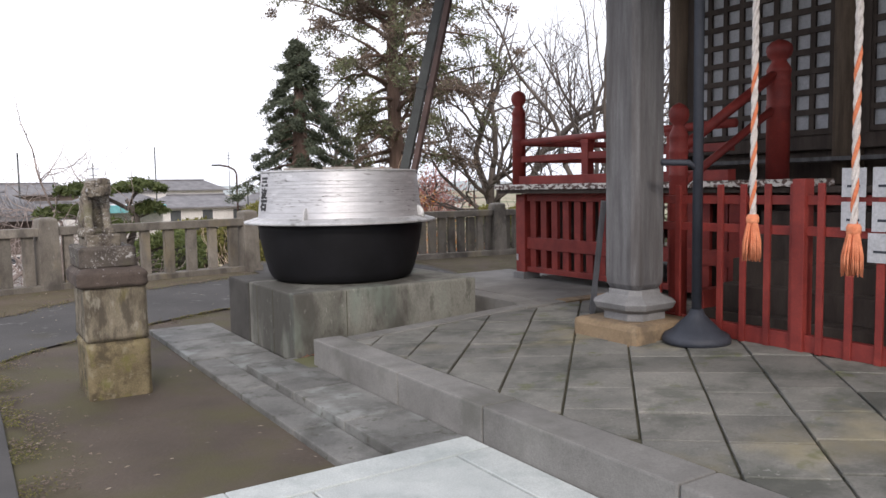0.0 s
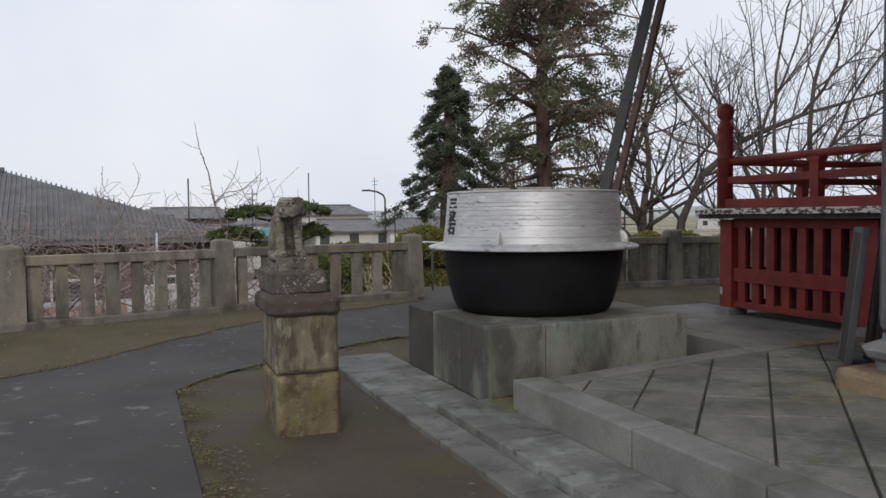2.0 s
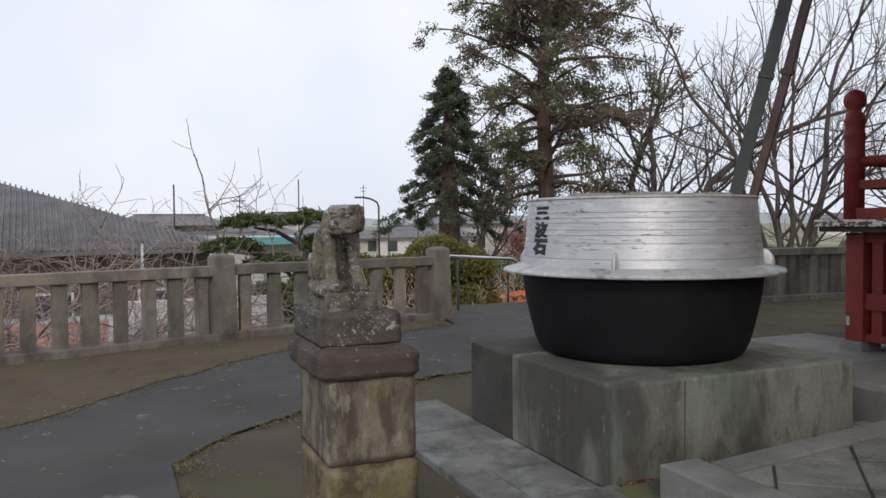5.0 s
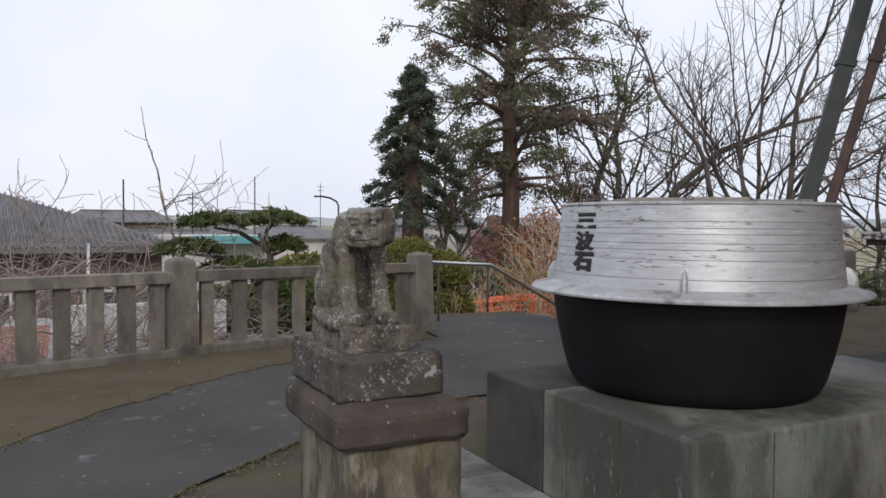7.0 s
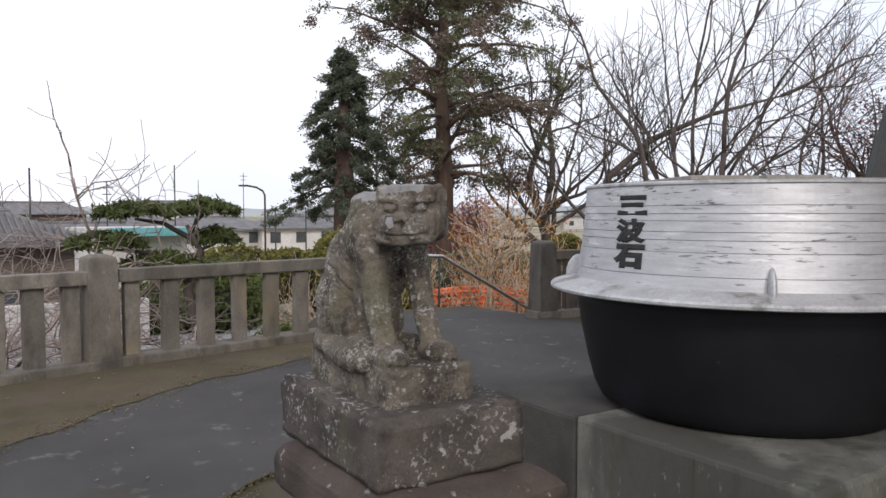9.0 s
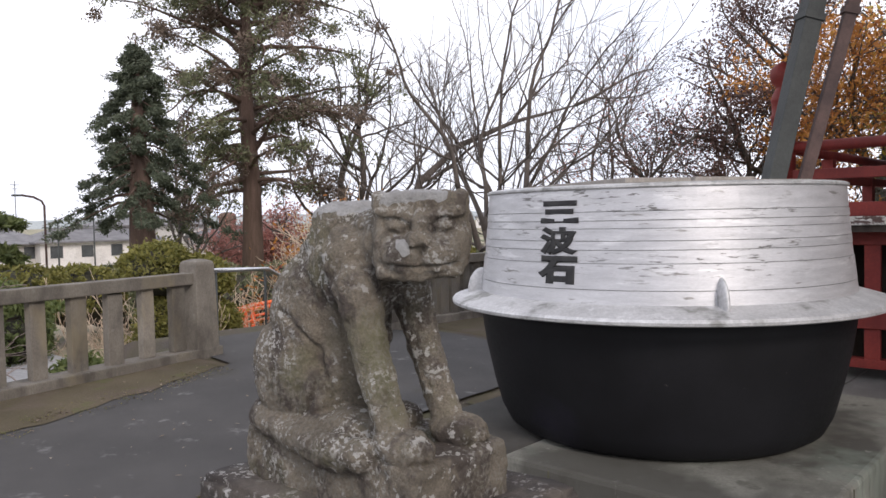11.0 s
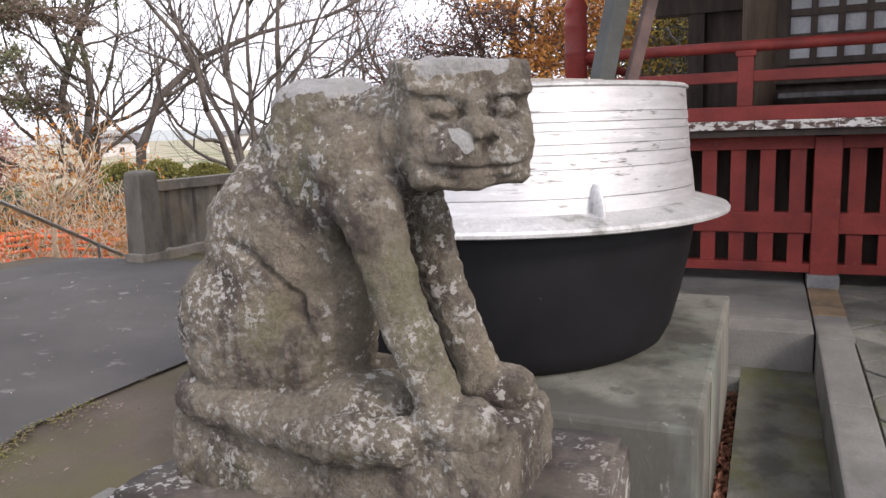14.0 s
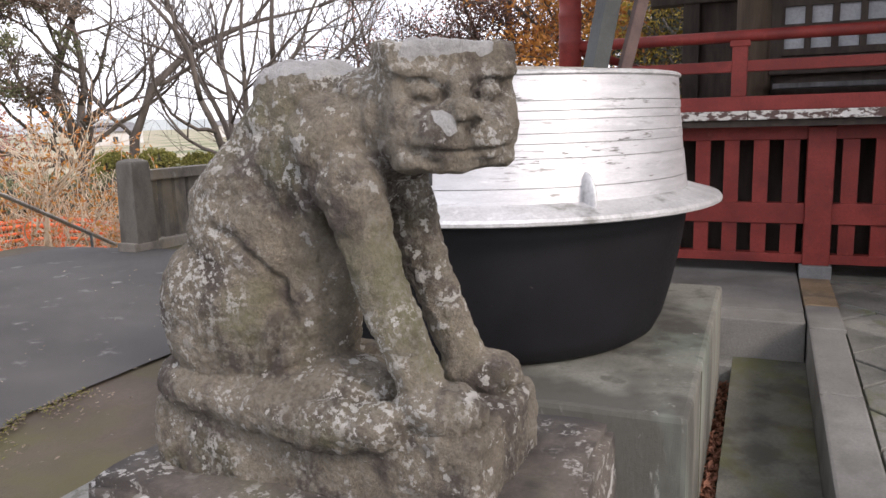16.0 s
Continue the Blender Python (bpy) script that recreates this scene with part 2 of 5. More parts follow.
NAVY = mat("dark_blue_iron", (0.022, 0.026, 0.035), (0.04, 0.045, 0.058), 5, 0.6, 0.2, 60)
BASEROCK = mat("brown_base_stone", (0.19, 0.132, 0.078), (0.29, 0.215, 0.135), 4, 0.85, 0.4, 80, spots=(((0.11, 0.085, 0.06), 5, 0.5, 0.64, 0.7),))
GREYSTONE = mat("grey_carved_stone", (0.15, 0.15, 0.15), (0.23, 0.23, 0.23), 5, 0.8, 0.25, 90)
ROPEWHITE = mat("white_rope", (0.5, 0.46, 0.43), (0.66, 0.62, 0.58), 30, 0.95, 0.6, 200)
ROPERED = mat("orange_rope", (0.6, 0.16, 0.07), (0.75, 0.26, 0.13), 30, 0.95, 0.6, 200)
TASSEL = mat("orange_tassel", (0.62, 0.19, 0.09), (0.78, 0.3, 0.16), 20, 0.95, 0.6, 200)
ROOFTILE = mat("grey_roof_tile", (0.095, 0.092, 0.095), (0.18, 0.174, 0.176), 1.2, 0.6, 0.3, 8, vary=0.1)
PLASTER = mat("pale_wall", (0.5, 0.48, 0.46), (0.64, 0.62, 0.6), 0.6, 0.9, 0.1, 10, vary=0.15)
BROWNWALL = mat("brown_wall", (0.09, 0.07, 0.06), (0.15, 0.12, 0.1), 0.8, 0.9, 0.2, 10)
PANE = mat("window_pane", (0.04, 0.045, 0.05), (0.08, 0.085, 0.09), 0.6, 0.15, 0.0, 10, spec=0.6)
TEAL = mat("teal_awning", (0.1, 0.32, 0.34), (0.16, 0.4, 0.42), 1, 0.7, 0.1, 10)
BARK = mat("bark", (0.075, 0.063, 0.055), (0.14, 0.118, 0.104), 2.5, 0.95, 0.6, 14, stretch=(1, 1, 0.3), dist=0.03)
BARKPALE = mat("pale_bark", (0.1, 0.085, 0.075), (0.17, 0.145, 0.13), 3, 0.95, 0.4, 16, stretch=(1, 1, 0.3))
BARKRED = mat("cedar_bark", (0.09, 0.06, 0.045), (0.15, 0.1, 0.08), 3, 0.95, 0.6, 14, stretch=(2, 2, 0.25), dist=0.03)
YARD = mat("yard_concrete", (0.3, 0.29, 0.28), (0.42, 0.41, 0.4), 0.5, 0.9, 0.2, 12)
REDPAVE = mat("red_paving", (0.27, 0.12, 0.085), (0.4, 0.2, 0.15), 1.2, 0.9, 0.2, 14)
TWIGTAN = mat("tan_twig", (0.46, 0.36, 0.26), (0.62, 0.5, 0.38), 3, 0.95, 0.2, 16)
TWIGPINK = mat("twig", (0.23, 0.185, 0.165), (0.36, 0.3, 0.27), 3, 0.95, 0.2, 16)


def leaf_mat(name, c0, c1, through=0.35):
    m = bpy.data.materials.new(name)
    m.use_nodes = True
    nt = m.node_tree
    bsdf = nt.nodes["Principled BSDF"]
    isle = nt.nodes.new("ShaderNodeNewGeometry")
    col = ramp_node(nt, isle.outputs["Random Per Island"], 0.0, 1.0, c0, c1)
    patch = ramp_node(nt, noise_node(nt, isle.outputs["Position"], 0.6, 3.0), 0.3, 0.7, (0.7, 0.7, 0.7), (1.25, 1.25, 1.25))
    col = mix_node(nt, 1.0, col, patch, "MULTIPLY")
    nt.links.new(col, bsdf.inputs["Base Color"])
    bsdf.inputs["Roughness"].default_value = 0.7
    tr = nt.nodes.new("ShaderNodeBsdfTranslucent")
    nt.links.new(col, tr.inputs["Color"])
    mx = nt.nodes.new("ShaderNodeMixShader")
    mx.inputs[0].default_value = through
    nt.links.new(bsdf.outputs[0], mx.inputs[1])
    nt.links.new(tr.outputs[0], mx.inputs[2])
    nt.links.new(mx.outputs[0], nt.nodes["Material Output"].inputs["Surface"])
    return m


LEAFCEDAR = leaf_mat("cedar_needles", (0.055, 0.072, 0.045), (0.13, 0.15, 0.1))
LEAFGREEN = leaf_mat("evergreen_leaves", (0.1, 0.115, 0.06), (0.22, 0.225, 0.125))
LEAFBROWN = leaf_mat("brown_leaves", (0.13, 0.1, 0.075), (0.25, 0.19, 0.15))
LEAFPINE = leaf_mat("pine_needles", (0.06, 0.085, 0.022), (0.15, 0.18, 0.06))
LEAFTOP = leaf_mat("clipped_leaves", (0.1, 0.105, 0.02), (0.24, 0.22, 0.06))
LEAFRUST = leaf_mat("rusty_leaves", (0.18, 0.075, 0.045), (0.36, 0.17, 0.11))
LEAFMAROON = leaf_mat("maroon_leaves", (0.075, 0.042, 0.036), (0.17, 0.095, 0.075))
LEAFPALE = leaf_mat("pale_dry_leaves", (0.16, 0.12, 0.08), (0.38, 0.32, 0.25))
LEAFORANGE = leaf_mat("orange_leaves", (0.32, 0.11, 0.03), (0.55, 0.27, 0.06))
LEAFYELLOW = leaf_mat("yellow_leaves", (0.3, 0.22, 0.03), (0.5, 0.38, 0.07))
LEAFRED = leaf_mat("red_maple_leaves", (0.36, 0.15, 0.12), (0.55, 0.28, 0.23))
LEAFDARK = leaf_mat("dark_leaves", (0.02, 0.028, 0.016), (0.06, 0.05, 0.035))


# ---- mesh helpers ----
def part(name, bm, material, parent=None, label="", smooth=False, bevel=0.0):
    if bevel:
        bmesh.ops.bevel(bm, geom=list(bm.edges), offset=bevel, segments=2, affect="EDGES", profile=0.6)
    me = bpy.data.meshes.new(name)
    bm.to_mesh(me)
    bm.free()
    me.materials.append(material)
    if smooth:
        me.polygons.foreach_set("use_smooth", [True] * len(me.polygons))
    ob = new(name, me)
    ob.parent = parent
    return tagged(ob, label)


def raw(name, verts, faces, material, parent=None, label="", smooth=False):
    me = bpy.data.meshes.new(name)
    me.from_pydata(verts, [], faces)
    me.materials.append(material)
    if smooth:
        me.polygons.foreach_set("use_smooth", [True] * len(me.polygons))
    ob = new(name, me)
    ob.parent = parent
    return tagged(ob, label)


def thing(name, label, category, at=(0, 0, 0), turn=0.0, group="", kind=""):
    ob = new(name)
    ob.empty_display_size = 0.1
    ob.matrix_basis = pose(*at, 0, 0, turn)
    return tagged(ob, label, category, group, kind)


def box(bm, lo, hi, m=None):
    mid, size = [(a + b) / 2 for a, b in zip(lo, hi)], [b - a for a, b in zip(lo, hi)]
    t = Matrix.Translation(mid) @ Matrix.Diagonal((*size, 1))
    bmesh.ops.create_cube(bm, size=1, matrix=(m @ t) if m else t)
    return bm


def boxed(lo, hi, m=None):
    return box(bmesh.new(), lo, hi, m)


def lathe(profile, seg=64, at=(0, 0), bm=None):
    """A turned body from (radius, height) pairs."""
    bm = bm or bmesh.new()
    rings = []
    for r, z in profile:
        rings.append([bm.verts.new((at[0] + r * math.cos(2 * math.pi * k / seg), at[1] + r * math.sin(2 * math.pi * k / seg), z)) for k in range(seg)])
    for a, b in zip(rings, rings[1:]):
        for k in range(seg):
            bm.faces.new((a[k], a[(k + 1) % seg], b[(k + 1) % seg], b[k]))
    for ring, flip in ((rings[0], True), (rings[-1], False)):
        bm.faces.new(ring[::-1] if flip else ring)
    return bm


def tube_into(verts, faces, pts, radii, seg):
    """Adds a tapered tube along pts."""
    start = len(verts)
    n = len(pts)
    for i, (p, r) in enumerate(zip(pts, radii)):
        d = (pts[min(i + 1, n - 1)] - pts[max(i - 1, 0)])
        d = d.normalized() if d.length > 1e-9 else Vector((0, 0, 1))
        a = d.cross(Vector((0.31, 0.17, 0.93)) if abs(d.z) < 0.9 else Vector((1, 0, 0))).normalized()
        b = d.cross(a)
        for k in range(seg):
            c, s = math.cos(2 * math.pi * k / seg), math.sin(2 * math.pi * k / seg)
            verts.append(tuple(p + a * (r * c) + b * (r * s)))
    for i in range(n - 1):
        for k in range(seg):
            u, v = start + i * seg + k, start + i * seg + (k + 1) % seg
            faces.append((u, v, v + seg, u + seg))
    faces.append(tuple(start + k for k in reversed(range(seg))))
    faces.append(tuple(start + (n - 1) * seg + k for k in range(seg)))


def rod(name, pts, r, material, parent=None, label="", seg=10, r1=None):
    v, f = [], []
    pts = [Vector(p) for p in pts]
    r1 = r if r1 is None else r1
    tube_into(v, f, pts, [r + (r1 - r) * i / max(1, len(pts) - 1) for i in range(len(pts))], seg)
    return raw(name, v, f, material, parent, label, True)


def clip_poly(poly, lo, hi):
    """Cuts a convex outline to a rectangle."""
    for axis, side, lim in ((0, 1, lo[0]), (0, -1, hi[0]), (1, 1, lo[1]), (1, -1, hi[1])):
        out = []
        for i, p in enumerate(poly):
            q = poly[(i + 1) % len(poly)]
            pin, qin = side * (p[axis] - lim) >= 0, side * (q[axis] - lim) >= 0
            if pin:
                out.append(p)
            if pin != qin:
                k = (lim - p[axis]) / (q[axis] - p[axis])
                out.append((p[0] + k * (q[0] - p[0]), p[1] + k * (q[1] - p[1])))
        poly = out
        if len(poly) < 3:
            return []
    return poly


def slab(name, poly, z0, z1, material, parent, edge=0.012):
    """One flat stone from its outline, with worn top edges."""
    cx, cy = sum(p[0] for p in poly) / len(poly), sum(p[1] for p in poly) / len(poly)
    size = max(math.hypot(p[0] - cx, p[1] - cy) for p in poly)
    k = 1 - min(0.5, edge / max(size, 1e-3))
    n = len(poly)
    v = [(x, y, z0) for x, y in poly] + [(x, y, z1 - edge * 0.6) for x, y in poly] + [(cx + (x - cx) * k, cy + (y - cy) * k, z1) for x, y in poly]
    f = [tuple(range(2 * n, 3 * n))]
    for lev in (0, 1):
        for i in range(n):
            j = (i + 1) % n
            f.append((lev * n + i, lev * n + j, lev * n + n + j, lev * n + n + i))
    return raw(name, v, f, material, parent)


def wedge(name, x0, x1, y0, y1, low, z0, z1, material, parent=None, label="", bevel=0.0):
    """A block whose top slopes along x, from height z0 to z1."""
    bm = bmesh.new()
    v = [bm.verts.new(p) for p in ((x0, y0, low), (x1, y0, low), (x1, y1, low), (x0, y1, low), (x0, y0, z0), (x1, y0, z1), (x1, y1, z1), (x0, y1, z0))]
    for q in ((3, 2, 1, 0), (4, 5, 6, 7), (0, 1, 5, 4), (1, 2, 6, 5), (2, 3, 7, 6), (3, 0, 4, 7)):
        bm.faces.new([v[i] for i in q])
    return part(name, bm, material, parent, label, False, bevel)


def lerp_at(table, x):
    for (x0, y0), (x1, y1) in zip(table, table[1:]):
        if x <= x1:
            return y0 + (y1 - y0) * max(0.0, (x - x0)) / (x1 - x0)
    return table[-1][1]


def smooth01(v):
    v = min(1.0, max(0.0, v))
    return v * v * (3 - 2 * v)


# ---- ground ----
FENCE = ((-14.0, 2.2), (-4.45, 4.72), (-1.85, 5.4), (1.32, 6.05), (3.82, 5.8), (8.2, 5.45), (16.0, 4.8), (40.0, -4.0))
GROUND, LOW = -0.1, -2.5


def rim_y(x):
    y = lerp_at(FENCE, x) + 0.16
    if 1.0 < x < 4.1:
        y += 1.5 * smooth01((x - 1.0) / 0.4) * smooth01((4.1 - x) / 0.3)
    return y


def ground_z(x, y):
    z = GROUND + 0.13 * smooth01((y - 2.2) / 3.0)
    past = max(y - rim_y(x), x - 13.0)
    drop = smooth01(past / 4.0)
    z = z * (1 - drop) + LOW * drop
    if 4.0 < x < 7.5 and 6.0 < y < 8.6:
        z -= 0.9 * smooth01((x - 4.0) / 1.5)
    return z + 0.008 * noise.noise(Vector((x * 0.7, y * 0.7, 0)))


def steps_from(a, b, n):
    return [a + (b - a) * i / n for i in range(n)]


gx = [-2500, -600, -150, -60, -30] + steps_from(-16, 16, 110) + [16, 20, 26, 40, 80, 200, 700, 2500]
gy = [-2500, -600, -100, -30, -14] + steps_from(-9, 2, 20) + steps_from(2, 13, 80) + [13, 16, 22, 30, 60, 140, 500, 2500]
gv = [(x, y, ground_z(x, y)) for y in gy for x in gx]
gf = [(j * len(gx) + i, j * len(gx) + i + 1, (j + 1) * len(gx) + i + 1, (j + 1) * len(gx) + i) for j in range(len(gy) - 1) for i in range(len(gx) - 1)]
ground = raw("ground", gv, gf, DIRT, None, "", True)
ground.data.materials.append(GRASSY)
for poly in ground.data.polygons:
    if poly.center.z < -1.0:
        poly.material_index = 1
tagged(ground, "bare brown earth with thin moss and dead leaves", "ground", kind="structure")

NEAR_EDGE = ((-2.76, -13.0), (-2.744, 0.95), (-2.35, 1.5), (-1.9, 1.82), (-1.5, 2.12), (-0.2, 2.76), (0.8, 2.78), (4.2, 2.9))


def strip_sheet(name, xs, low_y, high_y, lift, material, label, category, rows=40):
    v, f = [], []
    for x in xs:
        y0, y1 = low_y(x), high_y(x)
        for k in range(rows + 1):
            y = y0 + (y1 - y0) * k / rows
            edge = 0.03 * noise.noise(Vector((x * 3, y * 3, 4))) if k in (0, rows) else 0
            v.append((x, y + edge, ground_z(x, y) + lift))
    for i in range(len(xs) - 1):
        for k in range(rows):
            a = i * (rows + 1) + k
            f.append((a, a + rows + 1, a + rows + 2, a + 1))
    return tagged(raw(name, v, f, material, None, "", True), label, category, kind="structure")


MOSS_WIDTH = ((-14.0, 3.0), (-4.2, 2.4), (-3.4, 2.15), (-2.7, 1.65), (-1.2, 0.95), (1.1, 0.7), (20.0, 0.7))


def asphalt_far(x):
    wide = smooth01((x - 1.25) / 0.3) * smooth01((3.95 - x) / 0.2)
    return lerp_at(FENCE, x) - lerp_at(MOSS_WIDTH, x) * (1 - wide) + 1.15 * wide


strip_sheet("road_asphalt", steps_from(-13, -2.745, 40) + [-2.745], lambda x: -14.0, asphalt_far, 0.02, ASPHALT, "worn dark grey asphalt path with pale scuffs", "path", 90)
strip_sheet("road_asphalt_bend", steps_from(-2.745, 4.1, 80) + [4.1], lambda x: lerp_at(NEAR_EDGE, x) if x > -2.744 else 0.95, asphalt_far, 0.02, ASPHALT, "worn dark grey asphalt path behind the kettle", "path", 40)
strip_sheet("moss_strip", steps_from(-12.9, 1.2, 90) + [1.2], lambda x: asphalt_far(x) - 0.12 + 0.06 * math.sin(x * 1.7) + 0.16 * noise.noise(Vector((x * 2.3, 0, 7))), lambda x: lerp_at(FENCE, x) + 0.1, 0.026, MOSS, "brown and green moss along the fence foot", "moss", 8)
strip_sheet("moss_lawn", steps_from(1.9, 9.0, 50) + [9.0], lambda x: 1.4 + 0.1 * math.sin(x * 2), lambda x: 2.75 if x < 4.2 else lerp_at(FENCE, x) + 0.1, 0.012, MOSS, "thin green moss on the ground beside the shrine", "moss", 20)

# stair down through the gap in the fence
stair = thing("stone_stair", "stone steps leading down through the fence gap", "stairs", kind="structure")
for n in range(8):
    part("step", boxed((3.95 + 0.3 * n, 6.35, -2.6), (4.25 + 0.3 * n, 8.2, -0.06 - 0.17 * (n + 1))), DARKSTONE, stair, bevel=0.01)

# ---- porch, kerbs and steps ----
PORCH = 0.21


def porch_z(x):
    """The porch falls gently from the shrine towards its kerb."""
    return PORCH + 0.05 * (min(1.35, max(-0.3, x)) + 0.3)


core = tagged(wedge("porch_bed", -0.5, 1.35, -9.5, -1.3, -0.3, PORCH - 0.03, porch_z(1.35) - 0.016, JOINT), "earthen bed and joints under the porch paving", "bed", kind="structure")
part("inner_bed", boxed((1.35, -9.5, -0.3), (2.95, -1.3, porch_z(2) - 0.016)), JOINT, core)
porch = thing("porch_floor", "diagonal grey stone paving of the shrine porch", "paving", kind="structure")
PITCH = 0.392
rng = random.Random(21)
for i in range(-16, 17):
    slip = rng.uniform(-0.05, 0.05)
    for j in range(-17, 18):
        u0, v0 = i * PITCH - 0.033, j * PITCH + 0.1 + slip
        g = 0.008
        shape = [(u0 + g, v0 + g), (u0 + PITCH - g, v0 + g), (u0 + PITCH - g, v0 + PITCH - g), (u0 + g, v0 + PITCH - g)]
        s = math.sqrt(0.5)
        shape = [(s * (u + v), -3.03 + s * (v - u)) for u, v in shape]
        shape = clip_poly(shape, (-0.272, -9.4), (2.75, -1.345))
        if shape:
            area = abs(sum(shape[a][0] * shape[(a + 1) % len(shape)][1] - shape[(a + 1) % len(shape)][0] * shape[a][1] for a in range(len(shape)))) / 2
            if area > 0.004:
                stone = slab("paver", shape[::-1], PORCH - 0.06, PORCH + rng.uniform(-0.005, 0.005), PAVER, porch, 0.006)
                for w in stone.data.vertices:
                    w.co.z += porch_z(w.co.x) - PORCH

kerb = thing("porch_kerb", "long grey granite kerb stones round the porch", "kerb", kind="structure")
for y0, y1 in ((-2.48, -1.08), (-3.44, -2.48), (-4.8, -3.44), (-6.2, -4.8), (-7.6, -6.2), (-9.4, -7.6)):
    part("kerb_stone", boxed((-0.53, y0 + 0.004, -0.3), (-0.28, y1 - 0.004, PORCH + 0.006)), KERB, kerb, bevel=0.014)
for x0, x1 in ((-0.272, 0.62), (0.62, 1.5)):
    wedge("kerb_stone", x0 + 0.004, x1 - 0.004, -1.335, -1.165, -0.3, porch_z(x0) + 0.006, porch_z(x0) + 0.006 + 0.05 * (x1 - x0), KERB, kerb, "", 0.012)
part("kerb_stone", boxed((1.504, -1.345, -0.2), (2.0, -1.165, 0.312)), KERB, kerb, bevel=0.012)
for x0, x1 in ((2.0, 2.36), (2.36, 2.78)):
    part("kerb_stone", boxed((x0 + 0.004, -1.35, -0.2), (x1 - 0.004, -1.165, 0.314)), BASEROCK, kerb, "brown stone", bevel=0.01)

landing = thing("shrine_landing", "low grey stone landing along the red balcony", "landing", kind="structure")
for y0, y1 in ((-1.16, 0.0), (0.0, 1.35)):
    part("slab", boxed((1.62, y0 + 0.003, -0.3), (1.86, y1 - 0.003, 0.302)), KERB, landing, "front edge stone", bevel=0.012)
    part("slab", boxed((1.866, y0 + 0.003, -0.3), (3.4, y1 - 0.003, 0.306)), KERB, landing, bevel=0.01)
part("slab", boxed((2.8, -9.4, -0.3), (8.5, -1.36, 0.3)), PAVER, landing)
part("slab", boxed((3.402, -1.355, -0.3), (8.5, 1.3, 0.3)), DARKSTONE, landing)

channel = tagged(wedge("drain_channel", -0.6, 1.62, -1.163, -0.79, -0.3, 0.0, 0.075, MOSSYSTONE), "mossy stone floor of the drain beside the kettle base", "drain", kind="structure")
part("trough", boxed((-0.6, -0.79, -0.3), (1.42, -0.726, -0.05)), JOINT, channel)
part("end_stone", boxed((1.42, -0.789, -0.3), (1.618, -0.6, 0.077)), STEPSTONE, channel)
lv, lf = [], []
rng = random.Random(11)
for _ in range(700):
    x, y = rng.uniform(-0.5, 1.4), rng.uniform(-0.783, -0.732)
    a, l = rng.uniform(0, 6.3), rng.uniform(0.02, 0.045)
    dx, dy, z = math.cos(a) * l, math.sin(a) * l, -0.046 + rng.random() * 0.05
    b = len(lv)
    lv += [(x - dx, y - dy * 0.4, z), (x - dy * 0.3, y + dx * 0.2, z + 0.008), (x + dx, y + dy * 0.4, z + rng.uniform(-0.004, 0.012)), (x + dy * 0.3, y - dx * 0.2, z + 0.006)]
    lf.append((b, b + 1, b + 2, b + 3))
tagged(raw("dead_leaves", lv, lf, LEAFRUST), "dead brown leaves lying in the drain", "leaves", kind="stuff")

lv, lf = [], []
rng = random.Random(12)
for _ in range(900):
    x, y = rng.uniform(-6.0, 3.0), rng.uniform(-5.0, 5.6)
    if x > -1.3 and y < 2.3 or rng.random() < 0.35:
        continue
    a, l, z = rng.uniform(0, 6.3), rng.uniform(0.009, 0.024), ground_z(x, y) + 0.034
    dx, dy = math.cos(a) * l, math.sin(a) * l
    b = len(lv)
    lv += [(x - dx, y - dy, z), (x - dy * 0.5, y + dx * 0.5, z + 0.006), (x + dx, y + dy, z + rng.uniform(0, 0.01)), (x + dy * 0.5, y - dx * 0.5, z + 0.004)]
    lf.append((b, b + 1, b + 2, b + 3))
tagged(raw("fallen_leaves", lv, lf, LEAFPALE), "pale dry leaves scattered on the ground", "leaves", kind="stuff")
# leaf litter and moss gathered along the asphalt edge
for name, lab, cat, leaf, count, reach, size in (
    ("leaf_litter", "brown dead leaves gathered along the asphalt edge", "leaves", LEAFBROWN, 2400, 0.16, 0.014),
    ("moss_tufts", "small green moss tufts along the asphalt edge", "moss", LEAFTOP, 5600, 0.09, 0.008),
):
    lv, lf = [], []
    for _ in range(count):
        if rng.random() < 0.4:
            x = rng.uniform(-6.0, 1.1)
            y = asphalt_far(x) - 0.1 + rng.gauss(0, 0.11)
        elif rng.random() < 0.55:
            x, y = -2.742 + abs(rng.gauss(0, reach)), rng.uniform(-2.6, 0.95)
        else:
            x = rng.uniform(-2.74, 0.3)
            y = lerp_at(NEAR_EDGE, x) - abs(rng.gauss(0, reach)) + 0.015
        if noise.noise(Vector((x * 2.6, y * 2.6, 3))) < -0.12:
            continue
        a, l, z = rng.uniform(0, 6.3), size * rng.uniform(0.6, 1.4), ground_z(x, y) + rng.uniform(0.016, 0.034)
        dx, dy = math.cos(a) * l, math.sin(a) * l
        b = len(lv)
        lv += [(x - dx, y - dy, z), (x - dy * 0.5, y + dx * 0.5, z + 0.006), (x + dx, y + dy, z + rng.uniform(-0.004, 0.008)), (x + dy * 0.5, y - dx * 0.5, z + 0.004)]
        lf.append((b, b + 1, b + 2, b + 3))
    tagged(raw(name, lv, lf, leaf), lab, cat, kind="stuff")

